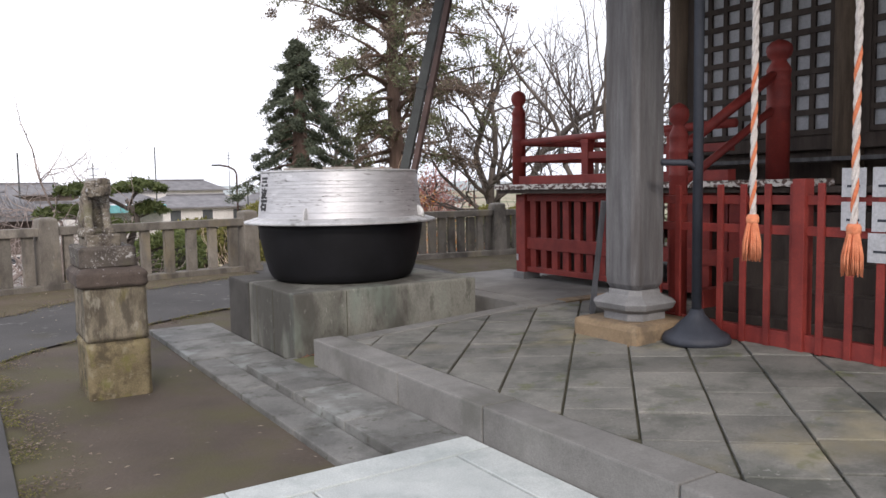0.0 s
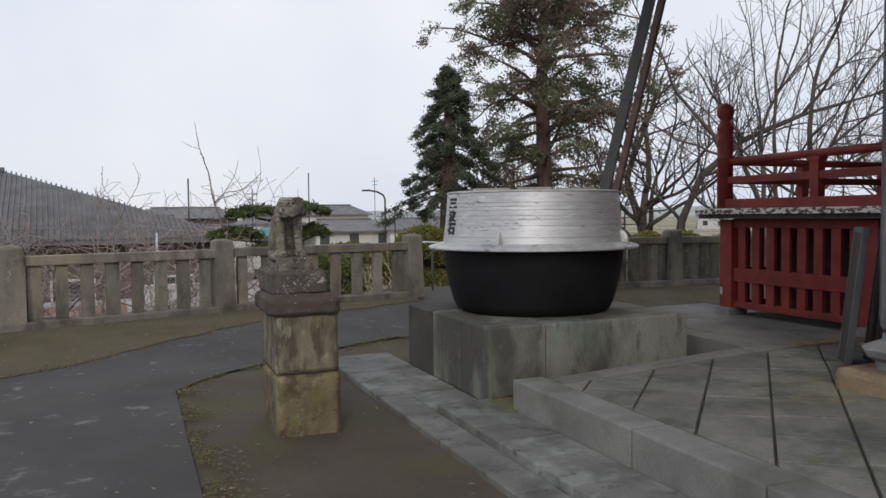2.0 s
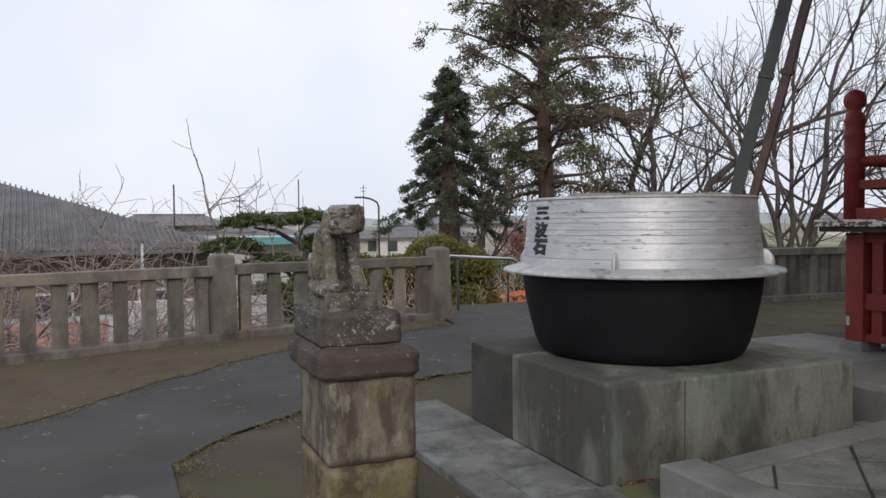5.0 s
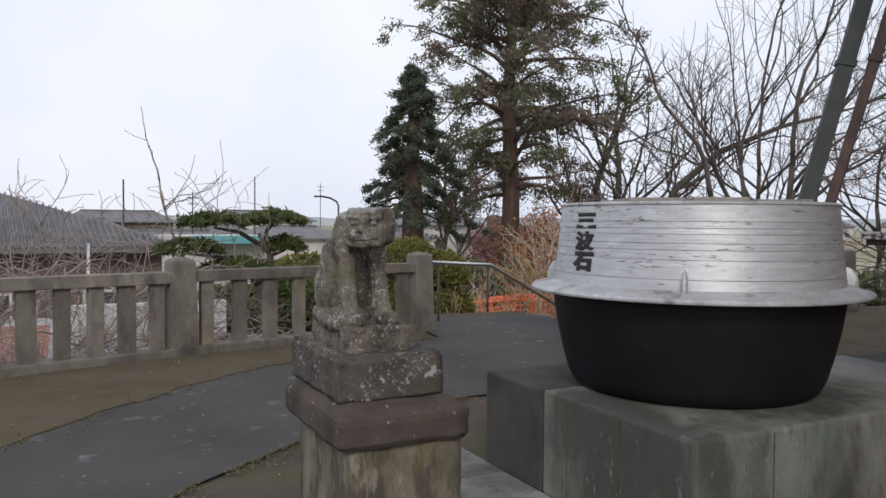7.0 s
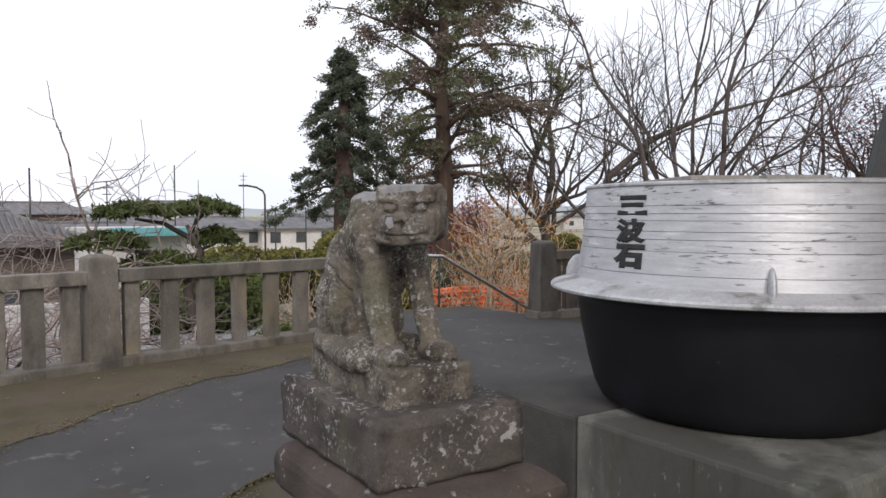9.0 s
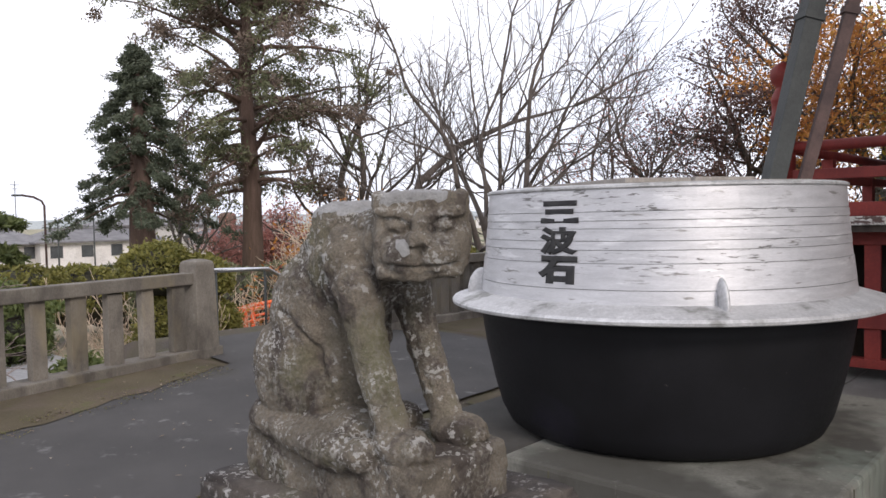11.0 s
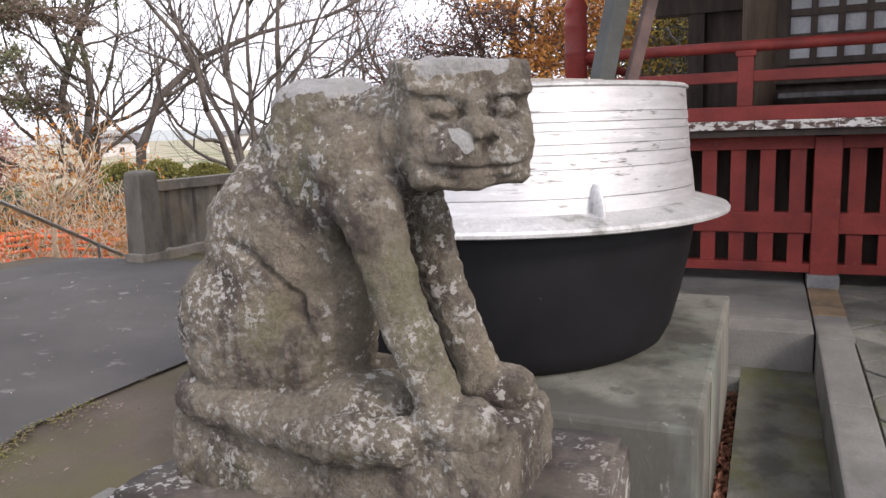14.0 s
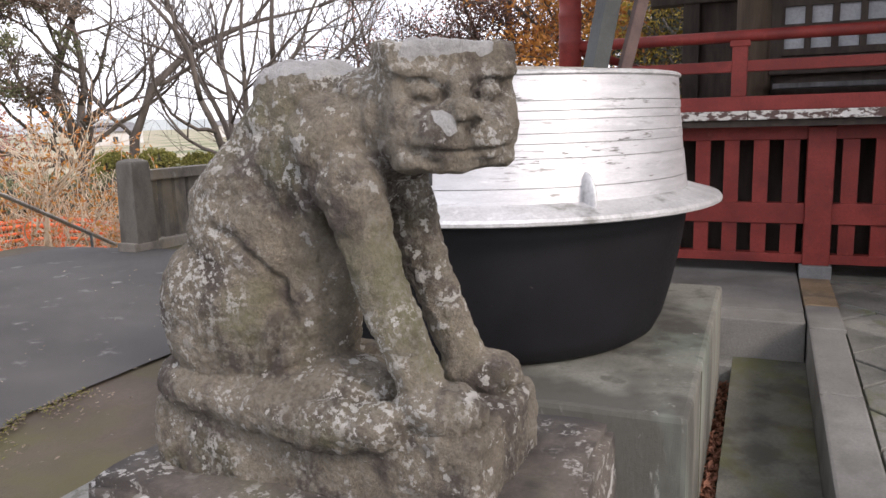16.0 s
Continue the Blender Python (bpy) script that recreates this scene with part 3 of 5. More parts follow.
stepping = thing("side_step", "worn grey stone step along the porch kerb", "step", kind="structure")
for y0, y1 in ((-1.75, -0.72), (-2.6, -1.75), (-3.3, -2.6)):
    part("step_stone", boxed((-0.98, y0 + 0.003, -0.3), (-0.535, y1 - 0.003, 0.0)), STEPSTONE, stepping, bevel=0.012)
for y0, y1 in ((-1.3, -0.1), (-2.4, -1.3), (-3.3, -2.4)):
    part("edge_stone", boxed((-1.24, y0 + 0.003, -0.3), (-0.985, y1 - 0.003, -0.055)), STEPSTONE, stepping, bevel=0.012)
for y0, y1, x0 in ((-0.1, 0.85, -1.24), (0.85, 1.75, -1.24)):
    part("edge_stone", boxed((x0, y0 + 0.003, -0.3), (-0.55, y1 - 0.003, -0.05)), STEPSTONE, stepping, bevel=0.012)
part("edge_stone", boxed((-0.98, -0.715, -0.3), (-0.55, -0.103, -0.052)), STEPSTONE, stepping, bevel=0.012)

approach = thing("approach_path", "pale granite approach paving in front of the shrine", "paving", kind="structure")
for n in range(7):
    x1 = -0.54 - n * 1.4
    part("border_stone", boxed((x1 - 1.396, -3.52, -0.3), (x1, -3.3, 0.012)), WHITESTONE, approach, bevel=0.008)
for n in range(5):
    y1 = -3.526 - n * 1.1
    part("border_stone", boxed((-0.76, y1 - 1.096, -0.3), (-0.54, y1, 0.012)), WHITESTONE, approach, bevel=0.008)
for i in range(11):
    for j in range(6):
        x1, y1 = -0.766 - i * 0.82, -3.526 - j * 0.86
        slab("flagstone", [(x1 - 0.812, y1 - 0.852), (x1, y1 - 0.852), (x1, y1), (x1 - 0.812, y1)], -0.2, 0.008, WHITESTONE, approach)
tagged(part("approach_bed", boxed((-9.9, -8.8, -0.35), (-0.56, -3.34, -0.02)), JOINT), "dark mortar bed of the approach paving", "bed", kind="structure")

# ---- kettle base and kettle ----
base = thing("kettle_base", "square greenish grey stone base under the kettle", "base")
part("block", boxed((-0.55, -0.73, -0.06), (1.36, 0.43, 0.545)), CONCRETE, base, bevel=0.02)
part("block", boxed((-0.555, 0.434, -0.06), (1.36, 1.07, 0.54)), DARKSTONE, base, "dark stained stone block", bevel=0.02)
part("seam", boxed((-0.053, -0.7325, -0.04), (-0.047, -0.72, 0.53)), JOINT, base, "dark joint")
for y in (-0.23, 0.2):
    part("seam", boxed((-0.5525, y - 0.003, -0.04), (-0.54, y + 0.003, 0.53)), JOINT, base, "dark joint")

KX, KY = 0.355, 0.195
kettle = thing("iron_kettle", "giant rice kettle, black below and silver-painted above", "kettle", (KX, KY, 0))
part("pot", lathe([(0.55, 0.545), (0.66, 0.55), (0.7, 0.575), (0.733, 0.64), (0.765, 0.76), (0.8, 0.92), (0.818, 1.04), (0.825, 1.135)], 96), IRON, kettle, "matt black iron pot", True)
fl = lathe([(0.8, 1.125), (0.945, 1.108), (0.957, 1.113), (0.958, 1.124), (0.95, 1.134), (0.84, 1.165), (0.8, 1.17)], 128)
flange = part("flange", fl, SILVERWORN, kettle, "worn silver rim flange")


def tub_r(z):
    return 0.822 - 0.045 * (z - 1.16) / 0.44 - 0.004 * math.sin((z - 1.16) / 0.44 * math.pi)


bands = (1.16, 1.22, 1.318, 1.368, 1.402, 1.448, 1.478, 1.512, 1.6)
for n, (z0, z1) in enumerate(zip(bands, bands[1:])):
    g = 0.0013
    rr = 0.0014 * math.sin(n * 2.3)
    part("hoop_band", lathe([(tub_r(z0) - 0.012, z0 + g * 0.2), (tub_r(z0 + g) + rr, z0 + g), (tub_r(z1 - g) + rr, z1 - g), (tub_r(z1) - 0.012, z1 - g * 0.2)], 128), SILVER, kettle, "silver-painted wall")
part("wall_core", lathe([(0.8, 1.15), (tub_r(1.16) - 0.008, 1.16), (tub_r(1.6) - 0.008, 1.598), (0.7, 1.598)], 96), SEAM, kettle, "dark seams between the bands")
part("rim", lathe([(0.74, 1.596), (0.776, 1.596), (0.786, 1.602), (0.786, 1.61), (0.776, 1.616), (0.74, 1.616)], 128), SILVERWORN, kettle)
part("lid", lathe([(0.3, 1.6), (0.76, 1.6), (0.762, 1.618), (0.3, 1.62)], 96), LIDWOOD, kettle, "grey wooden lid")
for n, (a, b, h) in enumerate(((-0.5, 0.62, 0.02), (-0.3, 0.45, 0.026), (0.1, 0.5, 0.018))):
    part("lid_board", boxed((-0.5 + 0.36 * n, -0.5 + 0.05 * n, 1.619), (-0.2 + 0.36 * n, b - 0.02, 1.62 + h), pose(0, 0, 0, 0, 0, -28)), LIDWOOD, kettle, bevel=0.004)
for ang in (-138, -48, 42, 132):
    bm = bmesh.new()
    bmesh.ops.create_uvsphere(bm, u_segments=20, v_segments=12, radius=1.0, matrix=pose(0, 0, 0, 0, 0, ang) @ Matrix.Translation((0.83, 0, 1.185)) @ pose(0, 0, 0, 0, -14, 0) @ Matrix.Diagonal((0.052, 0.017, 0.085, 1)))
    part("lug", bm, SILVERWORN, kettle, "silver-painted fin", True)

# writing on the tub, bent round its wall
for n, ch in enumerate("三波石"):
    cu = bpy.data.curves.new("glyph", "FONT")
    cu.body, cu.size, cu.align_x, cu.offset, cu.extrude = ch, 0.115, "CENTER", 0.001 if n == 1 else 0.003, 0.004
    cu.bevel_depth, cu.bevel_resolution = 0.0052, 0
    tob = bpy.data.objects.new("glyph", cu)
    me = bpy.data.meshes.new_from_object(tob)
    xs, ys = [v.co.x for v in me.vertices] or [0], [v.co.y for v in me.vertices] or [0]
    mx, my, wx, wy = (min(xs) + max(xs)) / 2, (min(ys) + max(ys)) / 2, max(max(xs) - min(xs), 1e-3), max(max(ys) - min(ys), 1e-3)
    for v in me.vertices:
        z = 1.515 - n * 0.112 + (v.co.y - my) / wy * (0.108 if n else 0.088)
        a = radians(-181.5) + (v.co.x - mx) / wx * 0.18 / 0.8
        r = tub_r(z) + 0.0015 + max(0.0, v.co.z) * 0.4
        v.co = (r * math.cos(a), r * math.sin(a), z)
    bpy.data.objects.remove(tob)
    me.materials.append(INK)
    ob = new("painted_character", me)
    ob.parent = kettle
    tagged(ob, "black painted character")

for name, a, b, w, m, lab in (("steel_beam", (0.906, -0.106, 1.5), (1.53, -0.695, 5.1), 0.044, STEEL, "grey square steel beam leaning out of the kettle"), ("thin_beam", (0.947, -0.232, 1.5), (1.419, -1.028, 5.1), 0.028, RUST, "rust-brown steel beam leaning beside the kettle")):
    a, b = Vector(a), Vector(b)
    m4 = Matrix.Translation(a) @ (b - a).to_track_quat("Z", "X").to_matrix().to_4x4()
    beam = thing(name, lab, "beam")
    L = (b - a).length
    part("web", boxed((-w, -w, 0), (w, w, L), m4), m, beam, bevel=0.006)
    part("joint_plate", boxed((-w - 0.008, -w - 0.008, 0.95), (w + 0.008, w + 0.008, 0.985), m4), m, beam)

# ---- stone lion on its plinth ----
def rough_block(name, lo, hi, material, parent, amp=0.004, label=""):
    """A stone block with worn, uneven faces."""
    bm = boxed(lo, hi)
    bmesh.ops.bevel(bm, geom=list(bm.edges), offset=0.012, segments=2, affect="EDGES")
    bmesh.ops.subdivide_edges(bm, edges=[e for e in bm.edges if e.calc_length() > 0.03], cuts=12, use_grid_fill=True)
    for v in bm.verts:
        v.co += noise.noise_vector(v.co * 16) * amp + noise.noise_vector(v.co * 50) * amp * 0.4
    return part(name, bm, material, parent, label, True)


plinth = thing("lion_plinth", "stacked sandstone plinth with a dark moulded cap", "plinth")
rough_block("lower_block", (-2.175, -0.79, -0.25), (-1.735, -0.23, 0.325), PLINTHLOW, plinth, 0.008, "yellowish mossy lower block")
rough_block("upper_block", (-2.178, -0.787, 0.331), (-1.742, -0.235, 0.742), PLINTHSTONE, plinth, 0.006)
bm = bmesh.new()
for z, o in ((0.738, -0.02), (0.748, 0.0), (0.835, 0.004), (0.852, -0.006), (0.882, -0.05)):
    lo, hi = (-2.222 - o, -0.822 - o), (-1.738 + o, -0.185 + o)
    ring = [bm.verts.new((x, y, z)) for x, y in ((lo[0], lo[1]), (hi[0], lo[1]), (hi[0], hi[1]), (lo[0], hi[1]))]
    if z > 0.74:
        for k in range(4):
            bm.faces.new((last[k], last[(k + 1) % 4], ring[(k + 1) % 4], ring[k]))
    else:
        bm.faces.new(ring[::-1])
    last = ring
bm.faces.new(last)
bmesh.ops.bevel(bm, geom=list(bm.edges), offset=0.008, segments=2, affect="EDGES")
bmesh.ops.subdivide_edges(bm, edges=[e for e in bm.edges if e.calc_length() > 0.06], cuts=10, use_grid_fill=True)
for w in bm.verts:
    w.co += noise.noise_vector(w.co * 13) * 0.007 + noise.noise_vector(w.co * 45) * 0.002
part("cap", bm, CAPSTONE, plinth, "dark brown worn capstone", True)
rough_block("tier", (-2.185, -0.73, 0.872), (-1.79, -0.14, 1.035), LIONBASE, plinth, 0.006, "dark lichened stone tier")

lion_v, lion_f = [], []
LX = -2.02
BALL = [(math.sin(math.pi * j / 12), math.cos(math.pi * j / 12)) for j in range(1, 12)]


def blob(c, r, rot=(0, 0, 0), power=1.0, seg=20):
    """A rounded lump; a power under one squares it off."""
    m = pose(*c, *rot) @ Matrix.Diagonal((*r, 1))
    start = len(lion_v)
    pts = [(s * math.cos(2 * math.pi * k / seg), s * math.sin(2 * math.pi * k / seg), h) for s, h in BALL for k in range(seg)] + [(0, 0, 1), (0, 0, -1)]
    for p in pts:
        lion_v.append(tuple(m @ Vector([math.copysign(abs(k) ** power, k) for k in p])))
    top, low = start + seg * len(BALL), start + seg * len(BALL) + 1
    for j in range(len(BALL) - 1):
        for k in range(seg):
            a, b = start + j * seg + k, start + j * seg + (k + 1) % seg
            lion_f.append((a, a + seg, b + seg, b))
    for k in range(seg):
        lion_f.append((top, start + k, start + (k + 1) % seg))
        e = start + (len(BALL) - 1) * seg
        lion_f.append((low, e + (k + 1) % seg, e + k))


def limb(pts, radii, wide=1.0):
    """A row of lumps from point to point; wide stretches them across."""
    for (p, q), (a, b) in zip(zip(pts, pts[1:]), zip(radii, radii[1:])):
        p, q = Vector(p), Vector(q)
        n = max(2, int((q - p).length / (0.3 * min(a, b))))
        for i in range(n + 1):
            r = a + (b - a) * i / n
            blob(p.lerp(q, i / n), (r * wide, r, r), seg=12)


# own base
for k in range(7):
    blob((LX + 0.022, -0.418, 1.07), (0.122 - 0.001 * k, 0.226, 0.056), power=0.13, seg=48)
# seated body: straight back, chest, neck
limb([(LX, -0.268, 1.2), (LX, -0.302, 1.3), (LX, -0.352, 1.4), (LX, -0.395, 1.465)], [0.08, 0.082, 0.078, 0.07])
limb([(LX, -0.36, 1.25), (LX, -0.415, 1.36), (LX, -0.455, 1.42)], [0.05, 0.062, 0.064])
limb([(LX, -0.43, 1.45), (LX + 0.005, -0.51, 1.46)], [0.07, 0.07])
blob((LX, -0.4, 1.49), (0.064, 0.062, 0.047), power=0.7)
blob((LX, -0.33, 1.38), (0.088, 0.07, 0.08))
# flank slab that joins chest and haunch down to the base
limb([(LX, -0.4, 1.42), (LX, -0.405, 1.3), (LX, -0.385, 1.19), (LX, -0.375, 1.13)], [0.074, 0.06, 0.055, 0.06], 1.15)
blob((LX - 0.03, -0.43, 1.14), (0.075, 0.1, 0.042))
for s in (-1, 1):
    # haunch, thigh and the hind foot laid forward
    blob((LX + s * 0.056, -0.293, 1.232), (0.054, 0.09, 0.096), power=0.86)
    blob((LX + s * 0.05, -0.33, 1.34), (0.05, 0.075, 0.09), power=0.9)
    blob((LX + s * 0.06, -0.36, 1.2), (0.034, 0.05, 0.06))
    limb([(LX + s * 0.066, -0.228, 1.145), (LX + s * 0.076, -0.46, 1.14)], [0.034, 0.026])
    # shoulder, foreleg and paw
    blob((LX + s * 0.058, -0.45, 1.42), (0.036, 0.05, 0.075))
    limb([(LX + s * 0.06, -0.482, 1.4), (LX + s * 0.062, -0.515, 1.285), (LX + s * 0.063, -0.562, 1.175)], [0.041, 0.031, 0.0275])
    blob((LX + s * 0.065, -0.585, 1.148), (0.04, 0.052, 0.025), power=0.85)
    for k in (-1.5, -0.5, 0.5, 1.5):
        blob((LX + s * 0.065 + k * 0.017, -0.625 + 0.006 * abs(k), 1.142), (0.0085, 0.017, 0.0175), seg=12)
# tail laid along the side, curling up at the end
limb([(LX - 0.05, -0.228, 1.15), (LX - 0.078, -0.24, 1.14), (LX - 0.09, -0.34, 1.13), (LX - 0.1, -0.45, 1.122), (LX - 0.098, -0.53, 1.128), (LX - 0.09, -0.555, 1.142)], [0.03, 0.031, 0.03, 0.032, 0.026, 0.013])
# head, turned to its right
HT = 47
HC = Vector((-2.014, -0.567, 1.477))
hm = pose(*HC, 0, 0, -HT)


def hblob(c, r, power=1.0, rot=(0, 0, 0), seg=20):
    blob(hm @ Vector(c), r, (rot[0], rot[1], -HT + rot[2]), power, seg)


hblob((0.003, 0.008, 0.003), (0.077, 0.058, 0.069), 0.38, seg=44)
hblob((0, -0.05, -0.03), (0.066, 0.034, 0.036), 0.8, seg=28)
hblob((0, -0.044, -0.056), (0.07, 0.028, 0.014), 0.5, seg=32)
hblob((0, -0.082, -0.006), (0.02, 0.012, 0.0115), 0.8)
hblob((0, -0.058, 0.012), (0.012, 0.012, 0.028), 0.9)
hblob((0, -0.037, 0.05), (0.074, 0.014, 0.02), 0.42, seg=32)
hblob((0, -0.034, 0.012), (0.07, 0.02, 0.03), 0.5, seg=32)
for s in (-1, 1):
    hblob((s * 0.025, -0.066, -0.031), (0.031, 0.026, 0.029), 0.95)
    hblob((s * 0.056, -0.043, -0.022), (0.018, 0.018, 0.036), 0.8)
    hblob((s * 0.037, -0.052, 0.015), (0.0165, 0.0105, 0.0085), 0.95, (0, s * -8, 0), seg=16)
    hblob((s * 0.066, -0.012, 0.058), (0.013, 0.028, 0.015), 0.6)
    hblob((s * 0.04, -0.047, 0.034), (0.034, 0.0105, 0.009), 0.75, (0, s * -7, 0))
    hblob((s * 0.011, -0.094, -0.014), (0.005, 0.005, 0.005), seg=12)
lion_ob = raw("stone_lion", lion_v, lion_f, LIONSTONE)
mod = lion_ob.modifiers.new("skin", "REMESH")
mod.mode, mod.voxel_size = "VOXEL", 0.003
smo = lion_ob.modifiers.new("soften", "SMOOTH")
smo.factor, smo.iterations = 0.5, 2
skin = bpy.data.meshes.new_from_object(lion_ob.evaluated_get(bpy.context.evaluated_depsgraph_get()))
lion_ob.modifiers.clear()
lion_ob.data = skin
norms = [v.normal.copy() for v in skin.vertices]
back = hm.inverted()
for v, nn in zip(skin.vertices, norms):
    k = noise.noise(v.co * 20) * 0.004 + noise.noise(v.co * 65) * 0.0026 + noise.noise(v.co * 150) * 0.0016
    side = abs(v.co.x - LX)
    if side > 0.035:
        # deep grooves round the haunch and behind the foreleg
        rho = math.hypot((v.co.y + 0.293) / 0.1, (v.co.z - 1.235) / 0.112)
        k -= 0.008 * math.exp(-((rho - 1) / 0.05) ** 2) * smooth01((v.co.z - 1.15) / 0.04) * smooth01((-0.285 - v.co.y) / 0.05)
        along = (1.4 - v.co.z) / 0.225
        gap = v.co.y - (-0.482 - 0.08 * along)
        k -= 0.012 * math.exp(-((gap - 0.047) / 0.008) ** 2) * smooth01((1.45 - v.co.z) / 0.05) * smooth01((v.co.z - 1.2) / 0.05)
        k += 0.004 * noise.noise(v.co * 33) * smooth01((rho - 1.05) / 0.1)
    if v.co.z > 1.38 and v.co.y < -0.5:
        h = back @ v.co
        if h.y < -0.03:
            # lip crease under the muzzle, carved eye rims, cleft under the nose
            k -= 0.006 * math.exp(-((h.z + 0.05 - 1.5 * h.x * h.x) / 0.0035) ** 2) * smooth01((0.068 - abs(h.x)) / 0.012)
            for s in (-1, 1):
                u, w = s * h.x - 0.037, h.z - 0.015
                rim = math.hypot(u / 0.0195, (w - 0.14 * u) / 0.0115)
                k -= (0.006 if w > 0 else 0.0035) * math.exp(-((rim - 1.02) / 0.17) ** 2)
            k -= 0.003 * math.exp(-((h.x) / 0.0025) ** 2) * (1 if -0.055 < h.z < -0.022 else 0)
    v.co += nn * k
skin.polygons.foreach_set("use_smooth", [True] * len(skin.polygons))
skin.materials.clear()
skin.materials.append(LIONSTONE)
# grey repair mortar on crown, shoulders and muzzle
patch = skin.attributes.new("repair", "FLOAT", "POINT")
amount = []
for v in skin.vertices:
    p = v.co
    wob = 0.011 * noise.noise(p * 38) + 0.006 * noise.noise(p * 110)
    h = back @ p
    crown = min(h.z + wob - 0.054, 0.05 - abs(h.x + 0.008 + wob), h.y + 0.062) if p.y < -0.5 else -1
    hump = min(p.z + wob - 1.512, p.y + 0.47 + wob, -0.34 - p.y)
    muzzle = min(0.008 - abs(h.x + 0.026 + 0.4 * (h.z + 0.015)) + 0.5 * wob, 0.016 - abs(h.z + 0.016) + wob) if h.y < -0.05 else -1
    amount.append(min(1.0, max(0.0, 0.5 + max(crown, hump, muzzle) / 0.008)))
patch.data.foreach_set("value", amount)
tagged(lion_ob, "seated weathered stone guardian lion with lichen, head turned", "statue")

# ---- stone fence ----
def fence_run(p, q, slats, post_at_start=True, post_at_end=True):
    """One bay of stone fence from post to post."""
    p, q = Vector((*p, 0)), Vector((*q, 0))
    d = q - p
    turn = math.degrees(math.atan2(d.y, d.x))
    L = d.length
    bay = thing("stone_fence", "weathered grey stone fence bay with square posts", "fence", (p.x, p.y, ground_z(p.x, p.y)), turn, group="stone fence bays")
    part("footing", boxed((-0.2, -0.15, -0.4), (L + 0.2, 0.15, 0.115)), FENCESTONE, bay, bevel=0.012)
    part("top_rail", boxed((0.1, -0.085, 0.81), (L - 0.1, 0.085, 0.935)), FENCESTONE, bay, bevel=0.012)
    for n in range(slats):
        x = (n + 0.5) * (L - 0.2) / slats + 0.1
        w = 0.077 + 0.007 * math.sin(n * 2.1 + p.x)
        bm = boxed((x - w, -0.045, 0.1), (x + w, 0.045, 0.815), pose(0, 0, 0, 0, 0.5 * math.sin(n * 1.7), 0))
        part("slat", bm, FENCESTONE, bay, bevel=0.008)
    for on, x in ((post_at_start, 0.0), (post_at_end, L)):
        if on:
            bm = bmesh.new()
            rings = []
            for z, h in ((0.1, 0.148), (0.3, 0.146), (1.02, 0.128), (1.05, 0.118), (1.075, 0.06)):
                rings.append([bm.verts.new((x + a * h, b * h, z)) for a, b in ((-1, -1), (1, -1), (1, 1), (-1, 1))])
            for a, b in zip(rings, rings[1:]):
                for k in range(4):
                    bm.faces.new((a[k], a[(k + 1) % 4], b[(k + 1) % 4], b[k]))
            bm.faces.new(rings[-1])
            bm.faces.new(rings[0][::-1])
            part("post", bm, FENCESTONE, bay, bevel=0.01)
    return bay


fence_run((-1.85, 5.4), (1.32, 6.05), 8)
fence_run((-4.45, 4.72), (-1.85, 5.4), 8, True, False)
fence_run((-7.2, 4.0), (-4.45, 4.72), 7, True, False)
fence_run((-10.2, 3.2), (-7.2, 4.0), 8, True, False)
fence_run((3.82, 5.8), (6.4, 5.59), 11)
fence_run((6.4, 5.59), (9.2, 5.36), 11, False, True)

# ---- handrail ----
rail = thing("handrail", "bright steel handrail going down the stair", "handrail")
rod("rail", [(1.75, 6.6, 0.93), (3.87, 8.45, 0.76), (5.7, 8.2, -0.3)], 0.03, CHROME, rail)
for x, y, z in ((2.0, 6.82, 0.9), (3.75, 8.35, 0.76), (5.3, 8.24, -0.07)):
    rod("rail_post", [(x, y, ground_z(x, y) - 0.5), (x, y, z)], 0.02, STEEL, rail)

# ---- red balcony of the shrine ----
BX = 2.9


def giboshi(x, y, z0, z1, r, name, label):
    """A turned post with an onion-shaped finial."""
    prof = [(r, z0), (r, z1 - 0.62), (r * 1.06, z1 - 0.61), (r * 1.06, z1 - 0.585), (r, z1 - 0.575), (r, z1 - 0.43), (r * 1.06, z1 - 0.42), (r * 1.06, z1 - 0.39), (r * 0.97, z1 - 0.38), (r * 0.97, z1 - 0.3), (r * 1.05, z1 - 0.29), (r * 1.05, z1 - 0.27), (r * 0.9, z1 - 0.24), (r * 0.66, z1 - 0.2), (r * 0.62, z1 - 0.185), (r * 0.98, z1 - 0.15), (r * 1.12, z1 - 0.105), (r * 1.05, z1 - 0.06), (r * 0.7, z1 - 0.025), (r * 0.2, z1 - 0.005), (0.004, z1)]
    return part(name, lathe(prof, 28, (x, y)), RED, None, label, True)


